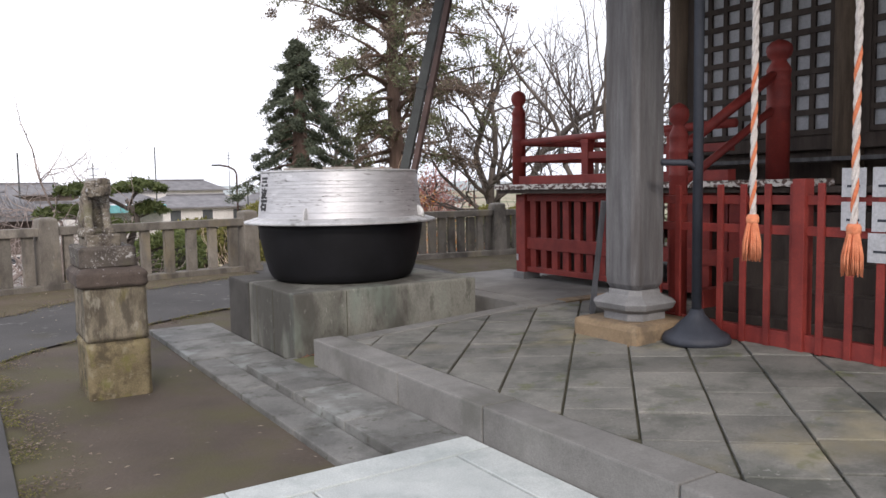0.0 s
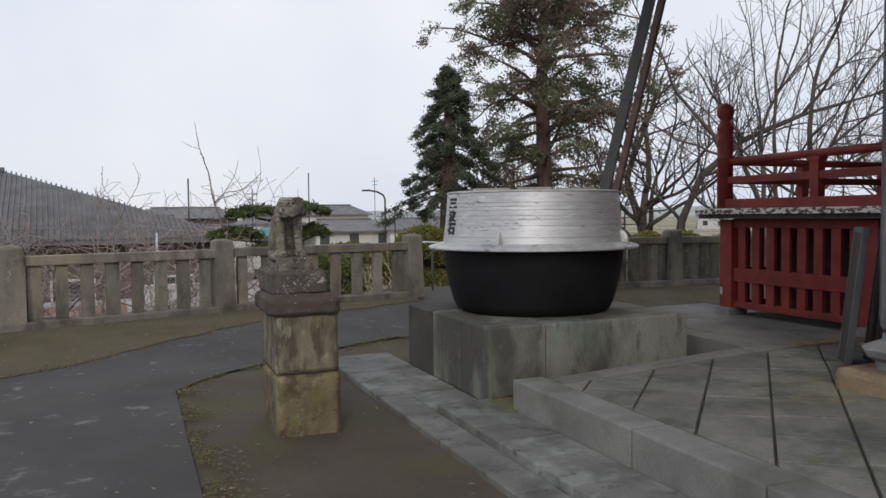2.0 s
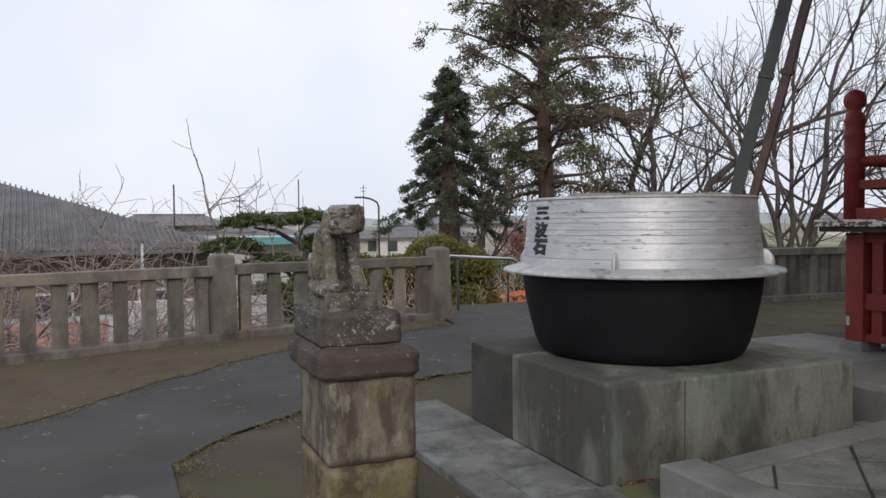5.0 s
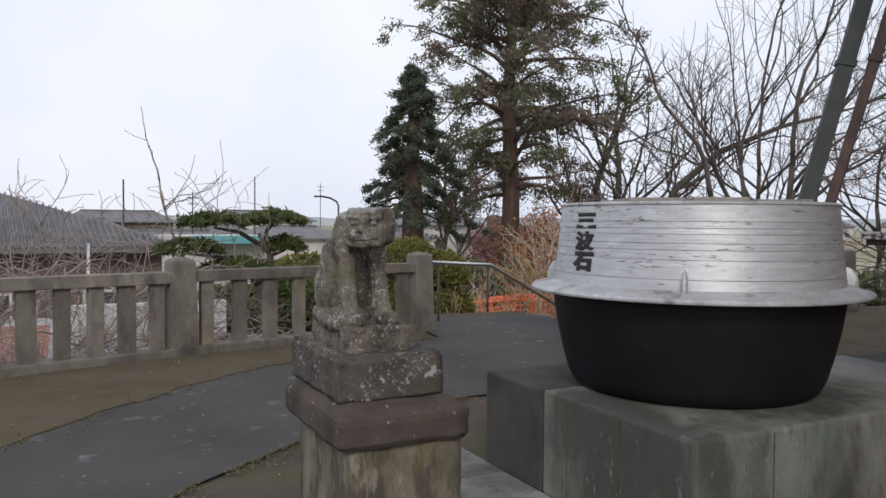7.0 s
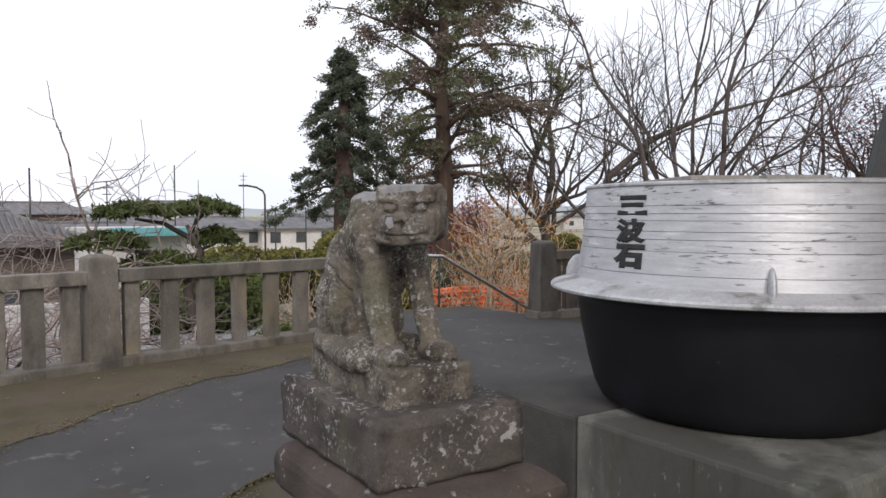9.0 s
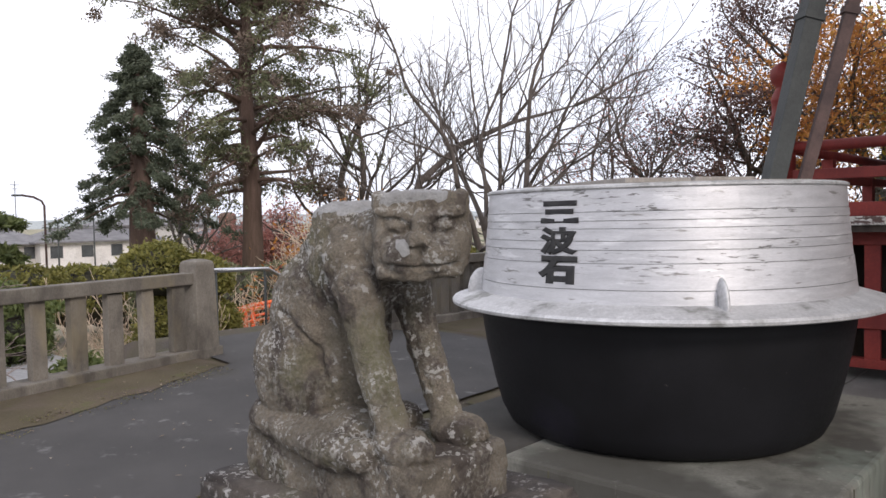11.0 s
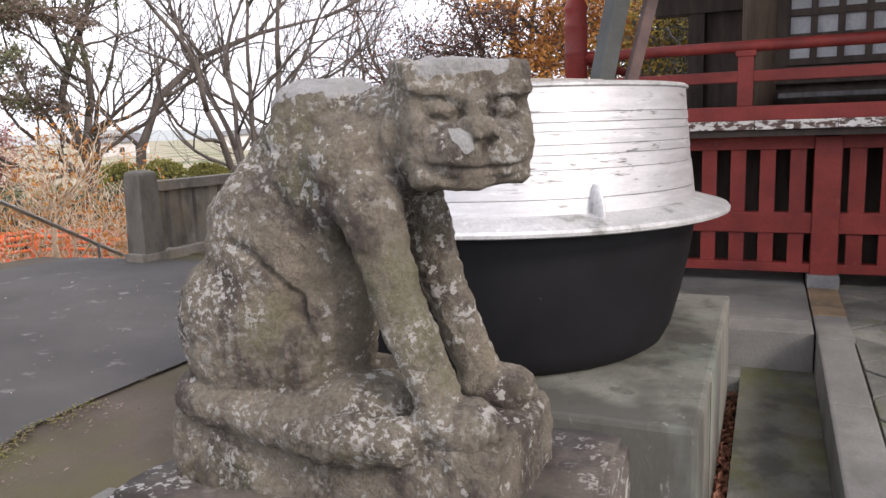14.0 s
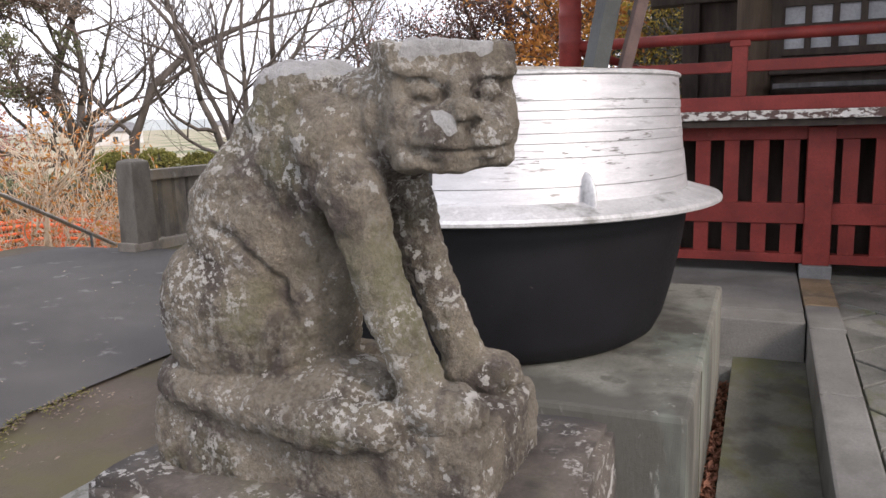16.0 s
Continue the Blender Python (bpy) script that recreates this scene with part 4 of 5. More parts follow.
balcony = thing("balcony", "red lacquered shrine balcony with slatted skirt", "balcony")
posts_y = (0.45, -1.265, -2.6)
for y in posts_y:
    part("post", boxed((BX - 0.02, y - 0.085, 0.383), (BX + 0.15, y + 0.085, 1.335)), RED, balcony, bevel=0.008)
    part("foot_stone", boxed((BX - 0.06, y - 0.1, 0.29), (BX + 0.2, y + 0.1, 0.385)), GREYSTONE, balcony, "grey foot stone", bevel=0.008)
for y0, y1 in ((-1.18, 0.365), (-2.515, -1.35)):
    for z0, z1 in ((1.25, 1.343), (0.668, 0.812), (0.39, 0.455)):
        part("beam", boxed((BX + 0.01, y0, z0), (BX + 0.11, y1, z1)), RED, balcony, bevel=0.005)
    n = round((y1 - y0) / 0.19)
    for k in range(n):
        y = y0 + (k + 0.5) * (y1 - y0) / n
        part("slat", boxed((BX + 0.03, y - 0.05, 0.81), (BX + 0.07, y + 0.05, 1.252)), RED, balcony)
        part("slat", boxed((BX + 0.03, y - 0.05, 0.454), (BX + 0.07, y + 0.05, 0.67)), RED, balcony)
    # added dark sheet, stands in for the shade under the deck
    part("backing", boxed((BX + 0.55, y0, 0.34), (BX + 0.58, y1, 1.33)), DARKWOOD, balcony, "dark sheet for the shade behind the slats")
# the side that runs back beside the hall
for x in (4.6, 6.3, 8.0):
    part("post", boxed((x - 0.08, 0.37, 0.335), (x + 0.08, 0.53, 1.335)), RED, balcony, bevel=0.008)
for z0, z1 in ((1.25, 1.343), (0.668, 0.812), (0.39, 0.455)):
    part("beam", boxed((BX + 0.16, 0.42, z0), (8.0, 0.52, z1)), RED, balcony, bevel=0.005)
for k in range(24):
    x = BX + 0.28 + k * 0.205
    part("slat", boxed((x - 0.05, 0.45, 0.454), (x + 0.05, 0.49, 1.252)), RED, balcony)
deck = part("deck", boxed((2.72, -9.0, 1.345), (4.35, 0.68, 1.39)), DARKWOOD, balcony, "dark floor boards")
part("deck", boxed((4.35, -0.72, 1.345), (8.2, 0.68, 1.39)), DARKWOOD, balcony, "dark floor boards")
for k in range(9):
    y1 = 0.7 - k * 0.5
    if y1 > -2.9:
        part("deck_edge", boxed((2.68, y1 - 0.496, 1.392), (3.2, y1, 1.452)), PEEL, balcony, "board edge with peeling white paint", bevel=0.006)
part("deck_edge", boxed((3.2, 0.2, 1.392), (8.2, 0.7, 1.452)), PEEL, balcony, "board edge with peeling white paint", bevel=0.006)
RX = 2.87
for z0, z1, w in ((1.452, 1.55, 0.055), (1.715, 1.79, 0.035)):
    part("rail", boxed((RX - w, -2.55, z0), (RX + w, 0.4, z1)), RED, balcony, bevel=0.006)
    part("rail", boxed((RX + 0.1, 0.45 - w, z0), (8.1, 0.45 + w, z1)), RED, balcony, bevel=0.006)
rod("top_rail", [(RX, 0.42, 1.955), (RX, -1.2, 1.955), (RX, -2.58, 1.955)], 0.04, RED, balcony, seg=14)
rod("top_rail", [(RX + 0.08, 0.45, 1.955), (8.1, 0.45, 1.955)], 0.04, RED, balcony, seg=14)
for y in (-0.73, -1.9):
    part("baluster", boxed((RX - 0.045, y - 0.05, 1.55), (RX + 0.045, y + 0.05, 1.92)), RED, balcony, bevel=0.005)
    part("baluster_block", boxed((RX - 0.055, y - 0.065, 1.885), (RX + 0.055, y + 0.065, 1.925)), RED, balcony, bevel=0.005)
for x in (4.0, 5.3, 6.6):
    part("baluster", boxed((x - 0.05, 0.405, 1.55), (x + 0.05, 0.495, 1.92)), RED, balcony, bevel=0.005)
giboshi(RX, 0.45, 1.452, 2.585, 0.082, "corner_newel", "").parent = balcony
part("tag", boxed((BX - 0.026, 0.49, 0.52), (BX - 0.02, 0.52, 0.6)), PAPER, balcony, "small white tag")

stairs = thing("shrine_stairs", "red wooden shrine stairs with sloping handrails", "stairs")
for n in range(6):
    part("tread", boxed((2.2 + 0.19 * n, -6.4, 0.21), (2.42 + 0.19 * n, -2.78, 0.21 + 0.195 * (n + 1))), DARKWOOD, stairs, bevel=0.01)
giboshi(2.16, -2.55, 0.215, 2.1, 0.075, "newel", "").parent = stairs
giboshi(3.28, -2.72, 1.452, 2.69, 0.1, "newel", "").parent = stairs
for dz, r in ((0.0, 0.045), (-0.3, 0.035)):
    rod("hand_rail", [(2.18, -2.56, 1.72 + dz), (3.25, -2.72, 2.4 + dz)], r, RED, stairs)
part("stringer", boxed((2.2, -2.78, 0.215), (3.3, -2.66, 0.55), pose(0, 0, 0)), RED, stairs, bevel=0.006)

gate = thing("red_fence", "low red wooden lattice fence in front of the stairs", "fence")
GX = 1.8
for z0, z1, w in ((1.277, 1.34, 0.022), (1.072, 1.135, 0.022), (0.297, 0.41, 0.03)):
    part("rail", boxed((GX - w, -7.0, z0), (GX + w, -2.64, z1)), RED, gate, bevel=0.004)
for k in range(23):
    y = -2.69 - 0.191 * k
    part("bar", boxed((GX - 0.045, y - 0.023, 0.293), (GX - 0.023, y + 0.023, 1.42)), RED, gate, bevel=0.004)
for y in (-2.61, -3.88, -5.27):
    part("post", boxed((GX - 0.055, y - 0.043, 0.288), (GX + 0.055, y + 0.045, 1.45)), RED, gate, bevel=0.006)
for y, z in ((-4.24, 1.21), (-4.24, 1.42), (-4.43, 1.21), (-4.43, 1.42), (-4.41, 1.02)):
    notice = tagged(part("paper_notice", boxed((GX - 0.052, y - 0.075, z - 0.09), (GX - 0.047, y + 0.075, z + 0.09)), PAPER), "white paper notice pinned to the red fence", "notice", group="paper notices")
    part("print", boxed((GX - 0.0545, y - 0.04, z - 0.03), (GX - 0.0525, y + 0.04, z - 0.015)), NAVY, notice, "blue printed bar")

# ---- porch column, stand, boards, ropes ----
col = thing("porch_column", "weathered grey timber column on carved stone", "column", (1.42, -2.75, 0))
part("base_stone", boxed((-0.33, -0.33, PORCH), (0.33, 0.33, 0.415)), BASEROCK, col, "brown base stone", bevel=0.045)
bm = bmesh.new()
rings = []
for z, h in ((0.413, 0.2), (0.47, 0.2), (0.5, 0.25), (0.545, 0.27), (0.56, 0.25), (0.6, 0.17), (0.64, 0.165)):
    rings.append([bm.verts.new((a * h, b * h, z)) for a, b in ((-1, -0.6), (-0.6, -1), (0.6, -1), (1, -0.6), (1, 0.6), (0.6, 1), (-0.6, 1), (-1, 0.6))])
for a, b in zip(rings, rings[1:]):
    for k in range(8):
        bm.faces.new((a[k], a[(k + 1) % 8], b[(k + 1) % 8], b[k]))
bm.faces.new(rings[-1])
bm.faces.new(rings[0][::-1])
part("carved_foot", bm, GREYSTONE, col, "flared grey stone foot", bevel=0.006)
bm = bmesh.new()
rings = []
for z, h in ((0.64, 0.14), (0.68, 0.165), (0.74, 0.172), (4.4, 0.168)):
    rings.append([bm.verts.new((a * h, b * h, z)) for a, b in ((-1, -0.74), (-0.74, -1), (0.74, -1), (1, -0.74), (1, 0.74), (0.74, 1), (-0.74, 1), (-1, 0.74))])
for a, b in zip(rings, rings[1:]):
    for k in range(8):
        bm.faces.new((a[k], a[(k + 1) % 8], b[(k + 1) % 8], b[k]))
bm.faces.new(rings[-1])
bm.faces.new(rings[0][::-1])
part("shaft", bm, GREYWOOD, col, bevel=0.006)
copy_thing(col, pose(1.42, -6.6, 0))

stand = thing("iron_stand", "dark blue iron stand with side arms on a round foot", "stand", (1.5, -3.27, porch_z(1.5) - PORCH))
part("foot", lathe([(0.235, PORCH), (0.24, PORCH + 0.03), (0.225, PORCH + 0.06), (0.17, PORCH + 0.09), (0.12, PORCH + 0.14), (0.06, PORCH + 0.2), (0.045, PORCH + 0.24)], 40), NAVY, stand, "", True)
rod("pole", [(0, 0, PORCH + 0.2), (0, 0, 4.2)], 0.036, NAVY, stand, seg=14)
for z in (1.5, 2.8):
    rod("arm", [(0, 0, z - 0.06), (-0.06, 0.03, z - 0.005), (-0.23, 0.13, z)], 0.022, NAVY, stand)

for n, (x, y, h, w, m, lab) in enumerate(((1.72, -1.98, 1.0, 0.42, GREYWOOD, "framed grey board leaning by the column"), (1.9, -2.05, 1.14, 0.4, DARKWOOD, "black board leaning behind the grey one"))):
    b = thing("leaning_board", lab, "board")
    m4 = pose(x, y, porch_z(x) + 0.006, 0, 6, -44)
    part("panel", boxed((-0.016, -w / 2 + 0.02, 0.02), (0.012, w / 2 - 0.02, h - 0.02), m4), DARKWOOD, b)
    for lo, hi in (((-0.022, -w / 2, 0), (0.022, -w / 2 + 0.035, h)), ((-0.022, w / 2 - 0.035, 0), (0.022, w / 2, h)), ((-0.022, -w / 2 + 0.036, h - 0.04), (0.022, w / 2 - 0.036, h))):
        part("frame", boxed(lo, hi, m4), m, b, bevel=0.004)

for x, y, zb in ((1.3, -3.85, 0.93), (1.3, -4.49, 0.89)):
    rope = thing("bell_rope", "twisted white and orange bell rope with tassel", "rope", group="bell ropes")
    for s in range(3):
        v, f = [], []
        pts = []
        for k in range(170):
            z = zb + 0.27 + k * 0.021
            a = z * 26 + s * 2.094
            pts.append(Vector((x + 0.0105 * math.cos(a), y + 0.0105 * math.sin(a), z)))
        cut = 50
        if s == 0:
            tube_into(v, f, pts[:cut], [0.0115] * cut, 7)
            raw("strand", v, f, ROPERED, rope, "orange strand", True)
            v, f = [], []
            tube_into(v, f, pts[cut - 1:], [0.0115] * (171 - cut), 7)
            raw("strand", v, f, ROPEWHITE, rope, "white strand", True)
        else:
            tube_into(v, f, pts, [0.0115] * 170, 7)
            raw("strand", v, f, ROPEWHITE, rope, "white strand", True)
    part("knot", lathe([(0.02, zb + 0.23), (0.038, zb + 0.25), (0.04, zb + 0.28), (0.03, zb + 0.3)], 18, (x, y)), TASSEL, rope, "", True)
    v, f = [], []
    rng = random.Random(5)
    for k in range(90):
        a, r = rng.uniform(0, 6.3), rng.uniform(0.01, 0.062)
        e = rng.uniform(0.0, 0.05)
        tube_into(v, f, [Vector((x + 0.5 * r * math.cos(a), y + 0.5 * r * math.sin(a), zb + 0.25)), Vector((x + 0.95 * r * math.cos(a), y + 0.95 * r * math.sin(a), zb + 0.12)), Vector((x + r * math.cos(a), y + r * math.sin(a), zb + e))], [0.007, 0.007, 0.004], 4)
    raw("tassel", v, f, TASSEL, rope, "orange tassel", True)

# ---- shrine hall ----
hall = thing("shrine_hall", "dark timber shrine hall with paper lattice windows", "shrine")
WX = 4.3
part("wall", boxed((WX + 0.06, -9.0, 0.33), (WX + 0.2, -0.78, 1.9)), DARKWOOD, hall)
part("wall", boxed((WX + 0.06, -9.0, 3.6), (WX + 0.2, -0.78, 4.8)), DARKWOOD, hall)
part("wall", boxed((WX + 0.2, -0.9, 0.33), (8.0, -0.76, 4.8)), DARKWOOD, hall)
part("wall", boxed((8.0, -9.0, 0.33), (8.15, -0.76, 4.8)), DARKWOOD, hall)
part("sill_beam", boxed((WX - 0.04, -8.9, 1.74), (WX + 0.1, -0.9, 1.88)), DARKWOOD, hall, bevel=0.008)
part("sill_strip", boxed((WX - 0.3, -8.9, 1.62), (WX - 0.05, -0.95, 1.66)), GREYWOOD, hall, "pale edge board", bevel=0.005)
rod("pillar", [(WX + 0.02, -0.79, 1.4), (WX + 0.02, -0.79, 4.8)], 0.14, PILLARWOOD, hall, "brown round corner pillar", seg=24)
rod("pillar", [(WX + 0.02, -2.78, 1.4), (WX + 0.02, -2.78, 4.8)], 0.14, PILLARWOOD, hall, "brown round pillar", seg=24)
rod("pillar", [(WX + 0.02, -5.4, 1.4), (WX + 0.02, -5.4, 4.8)], 0.14, PILLARWOOD, hall, "brown round pillar", seg=24)
for y0, y1 in ((-2.62, -1.0), (-5.2, -3.0)):
    part("paper", boxed((WX + 0.03, y0, 1.9), (WX + 0.045, y1, 3.6)), PAPER, hall, "white window paper")
    ny = round((y1 - y0) / 0.2)
    for k in range(ny + 1):
        y = y0 + (y1 - y0) * k / ny
        part("lattice_bar", boxed((WX - 0.012, y - 0.026, 1.9), (WX + 0.022, y + 0.026, 3.6)), DARKWOOD, hall)
    for k in range(9):
        z = 1.92 + k * 0.2
        part("lattice_bar", boxed((WX - 0.016, y0, z - 0.028), (WX + 0.02, y1, z + 0.028)), DARKWOOD, hall)
    for y in (y0 - 0.05, y1 + 0.05):
        part("window_post", boxed((WX - 0.03, y - 0.05, 1.88), (WX + 0.06, y + 0.05, 3.6)), DARKWOOD, hall)
# eaves: unseen roof slabs, added overhead to shade the porch
for x0, x1, z0, z1 in ((0.1, 4.2, 4.35, 5.0), (4.2, 9.6, 5.0, 6.9)):
    v = [(x0, -11, z0), (x1, -11, z1), (x1, 1.9, z1), (x0, 1.9, z0), (x0, -11, z0 + 0.22), (x1, -11, z1 + 0.22), (x1, 1.9, z1 + 0.22), (x0, 1.9, z0 + 0.22)]
    raw("roof", v, [(3, 2, 1, 0), (4, 5, 6, 7), (0, 1, 5, 4), (1, 2, 6, 5), (2, 3, 7, 6), (3, 0, 4, 7)], DARKWOOD, hall)
part("eave_beam", boxed((1.4, -10, 4.2), (1.72, 1.0, 4.42)), GREYWOOD, hall)
screen = thing("side_screen", "dark timber side screen at the balcony's far end", "screen")
part("post", boxed((7.45, -0.1, 1.4), (7.65, 0.1, 3.1)), DARKWOOD, screen, bevel=0.008)
part("lintel", boxed((7.42, -0.78, 2.78), (7.68, 0.5, 3.0)), DARKWOOD, screen, bevel=0.01)
part("panel", boxed((7.52, -0.76, 1.4), (7.58, -0.1, 2.8)), DARKWOOD, screen)

# ---- trees ----
def grow(wood, tips, rng, p, d, length, r, level, lift=0.12, spread=0.75, kids=(3, 5), wander=0.22, thin=0.0035, shrink=0.66):
    """One branch and all that grows from it."""
    n = 5 if level > 1 else 4
    pts, radii = [p.copy()], [r]
    for i in range(n):
        d = (d + Vector((rng.gauss(0, wander), rng.gauss(0, wander), rng.gauss(0, wander) + lift))).normalized()
        pts.append(pts[-1] + d * (length / n))
        radii.append(max(thin, r * (1 - 0.4 * (i + 1) / n)))
    tube_into(*wood[0 if level > 1 else 1], pts, radii, 7 if r > 0.12 else 5 if r > 0.03 else 3)
    if level == 0:
        tips += pts[1:]
        return
    for k in range(rng.randint(*kids) if level > 1 else rng.randint(2, 3)):
        s = rng.uniform(0.35, 1.0)
        i = min(n - 1, int(s * n))
        q = pts[i].lerp(pts[i + 1], s * n - i) if s * n - i <= 1 else pts[-1]
        side = Vector((rng.gauss(0, 1), rng.gauss(0, 1), rng.gauss(0, 0.6)))
        side = (side - d * side.dot(d)).normalized()
        nd = (d * (1 - spread * 0.5) + side * spread * rng.uniform(0.6, 1.1)).normalized()
        grow(wood, tips, rng, q, nd, length * shrink * rng.uniform(0.75, 1.15), max(thin, radii[i] * 0.58), level - 1, lift, spread, kids, wander, thin, shrink)
    grow(wood, tips, rng, pts[-1], d, length * shrink, radii[-1], level - 1, lift, spread, kids, wander, thin, shrink)


def leaves(name, spots, count, reach, size, material, parent, seed, flat=1.0, label="", long=1.6):
    """Many small leaves round the given spots."""
    rg = np.random.default_rng(seed)
    spots = np.array([tuple(s) for s in spots])
    c = spots[rg.integers(0, len(spots), count)] + rg.normal(0, 1, (count, 3)) * np.array([reach, reach, reach * flat])
    a = rg.normal(0, 1, (count, 3))
    a /= np.linalg.norm(a, axis=1, keepdims=True)
    b = np.cross(a, rg.normal(0, 1, (count, 3)))
    b /= np.linalg.norm(b, axis=1, keepdims=True)
    s = size * rg.uniform(0.6, 1.4, (count, 1))
    v = np.concatenate([c - a * s * long, c + b * s * 0.6, c + a * s * long, c - b * s * 0.6], 1).reshape(-1, 3)
    me = bpy.data.meshes.new(name)
    me.vertices.add(4 * count)
    me.vertices.foreach_set("co", v.ravel())
    me.loops.add(4 * count)
    me.loops.foreach_set("vertex_index", np.arange(4 * count))
    me.polygons.add(count)
    me.polygons.foreach_set("loop_start", np.arange(0, 4 * count, 4))
    me.polygons.foreach_set("loop_total", np.full(count, 4))
    me.update(calc_edges=True)
    me.materials.append(material)
    ob = new(name, me)
    ob.parent = parent
    return tagged(ob, label)


def low_z(x, y):
    return ground_z(x, y) - 0.1


def tree(name, label, at, stems, seed, bark, level=3, kids=(3, 5), lift=0.1, spread=0.7, wander=0.2, thin=0.012, shrink=0.66, group=""):
    """A tree from its stems: (lean x, lean y, length, radius)."""
    rng = random.Random(seed)
    root = thing(name, label, "tree", group=group)
    wood, tips = (([], []), ([], [])), []
    z = low_z(*at)
    for lx, ly, length, r in stems:
        p = Vector((at[0] + rng.uniform(-1, 1) * r, at[1] + rng.uniform(-1, 1) * r, z))
        grow(wood, tips, rng, p, Vector((lx, ly, 1)).normalized(), length, r, level, lift, spread, kids, wander, thin, shrink)
    raw("trunk", *wood[0], bark, root, "", True)
    tagged(raw("fine_branching", *wood[1], bark, root, "fine bare twigs", True), kind="stuff")
    return root, tips


# cedar
rng = random.Random(3)
cedar = thing("cedar_tree", "dark green conical cedar with drooping branches", "tree")
CX, CY = 11.5, 28.35
v, f, spots = [], [], []
tube_into(v, f, [Vector((CX, CY, -2.7)), Vector((CX + 0.05, CY, 2)), Vector((CX, CY, 6)), Vector((CX + 0.05, CY, 8.9))], [0.62, 0.48, 0.24, 0.02], 10)
for k in range(86):
    s = (k + rng.random()) / 86
    z = 2.0 + 6.7 * s
    reach = 3.5 * (1 - s) ** 0.9 * rng.choice((0.45, 0.75, 0.95, 1.05, 1.15)) * rng.uniform(0.85, 1.08) + 0.22
    a = k * 2.4 + rng.uniform(-0.4, 0.4)
    pts = [Vector((CX, CY, z))]
    for i in range(1, 5):
        t = i / 4
        pts.append(Vector((CX + math.cos(a) * reach * t, CY + math.sin(a) * reach * t, z + 0.05 * reach * t - 0.62 * reach * t * t + 0.22 * reach * t ** 4 + rng.uniform(-0.06, 0.06))))
    tube_into(v, f, pts, [0.055 * (1 - s) + 0.012] * 2 + [0.02, 0.014, 0.008], 4)
    for i in range(14):
        t = 0.3 + 0.7 * math.sqrt(rng.random())
        q = pts[0].lerp(pts[-1], t)
        q.z = z + 0.05 * reach * t - 0.62 * reach * t * t + 0.22 * reach * t ** 4 - 0.05
        hang = Vector((rng.gauss(0, 0.16), rng.gauss(0, 0.16), -abs(rng.gauss(0, 0.14))))
        spots += [q + hang * w for w in (0.2, 0.6, 1.0)]
raw("trunk", v, f, BARKRED, cedar, "", True)
leaves("crown", spots, 60000, 0.09, 0.042, LEAFCEDAR, cedar, 5, 0.8, "dark green needle sprays", 1.8)

# great evergreen: straight trunk with long spreading limbs
rng = random.Random(9)
big = thing("evergreen_tree", "tall evergreen with patchy green and brown crown", "tree")
EX, EY = 17.8, 30.0
wood, clump = (([], []), ([], [])), []
tube_into(*wood[0], [Vector((EX, EY, -2.7)), Vector((EX + 0.1, EY, 3)), Vector((EX - 0.1, EY, 8)), Vector((EX + 0.1, EY, 13)), Vector((EX, EY, 18))], [0.6, 0.44, 0.34, 0.22, 0.08], 10)
for k in range(84):
    s = (k + rng.random()) / 84
    z, ang = 2.8 + 14.3 * s, k * 2.4 + rng.uniform(-0.5, 0.5)
    reach = (3.4 + 3.6 * math.sin(math.pi * min(1, 0.2 + 0.7 * s))) * rng.uniform(0.5, 1.05)
    pts, d = [Vector((EX, EY, z))], Vector((math.cos(ang), math.sin(ang), rng.uniform(-0.05, 1.1)))
    for n in range(6):
        d = (d + Vector((rng.gauss(0, 0.2), rng.gauss(0, 0.2), rng.gauss(-0.12, 0.16)))).normalized()
        pts.append(pts[-1] + d * reach / 6)
    tube_into(*wood[0], pts, [0.13, 0.11, 0.09, 0.07, 0.05, 0.035, 0.02], 5)
    for m in range(8):
        q = pts[rng.randint(2, 6)]
        e = (d + Vector((rng.gauss(0, 0.8), rng.gauss(0, 0.8), rng.gauss(-0.1, 0.5)))).normalized()
        l = rng.uniform(0.6, 1.5)
        tube_into(*wood[1], [q, q + e * l * 0.5 + Vector((0, 0, 0.05)), q + e * l], [0.03, 0.022, 0.012], 3)
        clump += [q + e * l * rng.uniform(0.35, 1.1) + Vector((rng.gauss(0, 0.14), rng.gauss(0, 0.14), rng.gauss(0, 0.08))) for _ in range(3)]
raw("trunk", *wood[0], BARKRED, big, "", True)
tagged(raw("fine_branching", *wood[1], BARK, big, "fine branching", True), kind="stuff")
green = [q for q in clump if noise.noise(q * 0.45) > -0.06]
brown = [q for q in clump if noise.noise(q * 0.45) <= -0.06]
leaves("crown", green, 40000, 0.2, 0.06, LEAFGREEN, big, 6, 0.8, "olive green leaves")
leaves("crown_brown", brown, 36000, 0.2, 0.06, LEAFBROWN, big, 7, 0.8, "brown withered leaves")

# bare trees
tree("bare_tree", "bare grey tree with forked upright limbs", (23.3, 28.1), ((-0.16, 0.0, 5.2, 0.3), (0.22, -0.1, 5.4, 0.32)), 21, BARK, 4, (2, 4), 0.07, 0.75, 0.17, 0.008, 0.7, "bare trees")
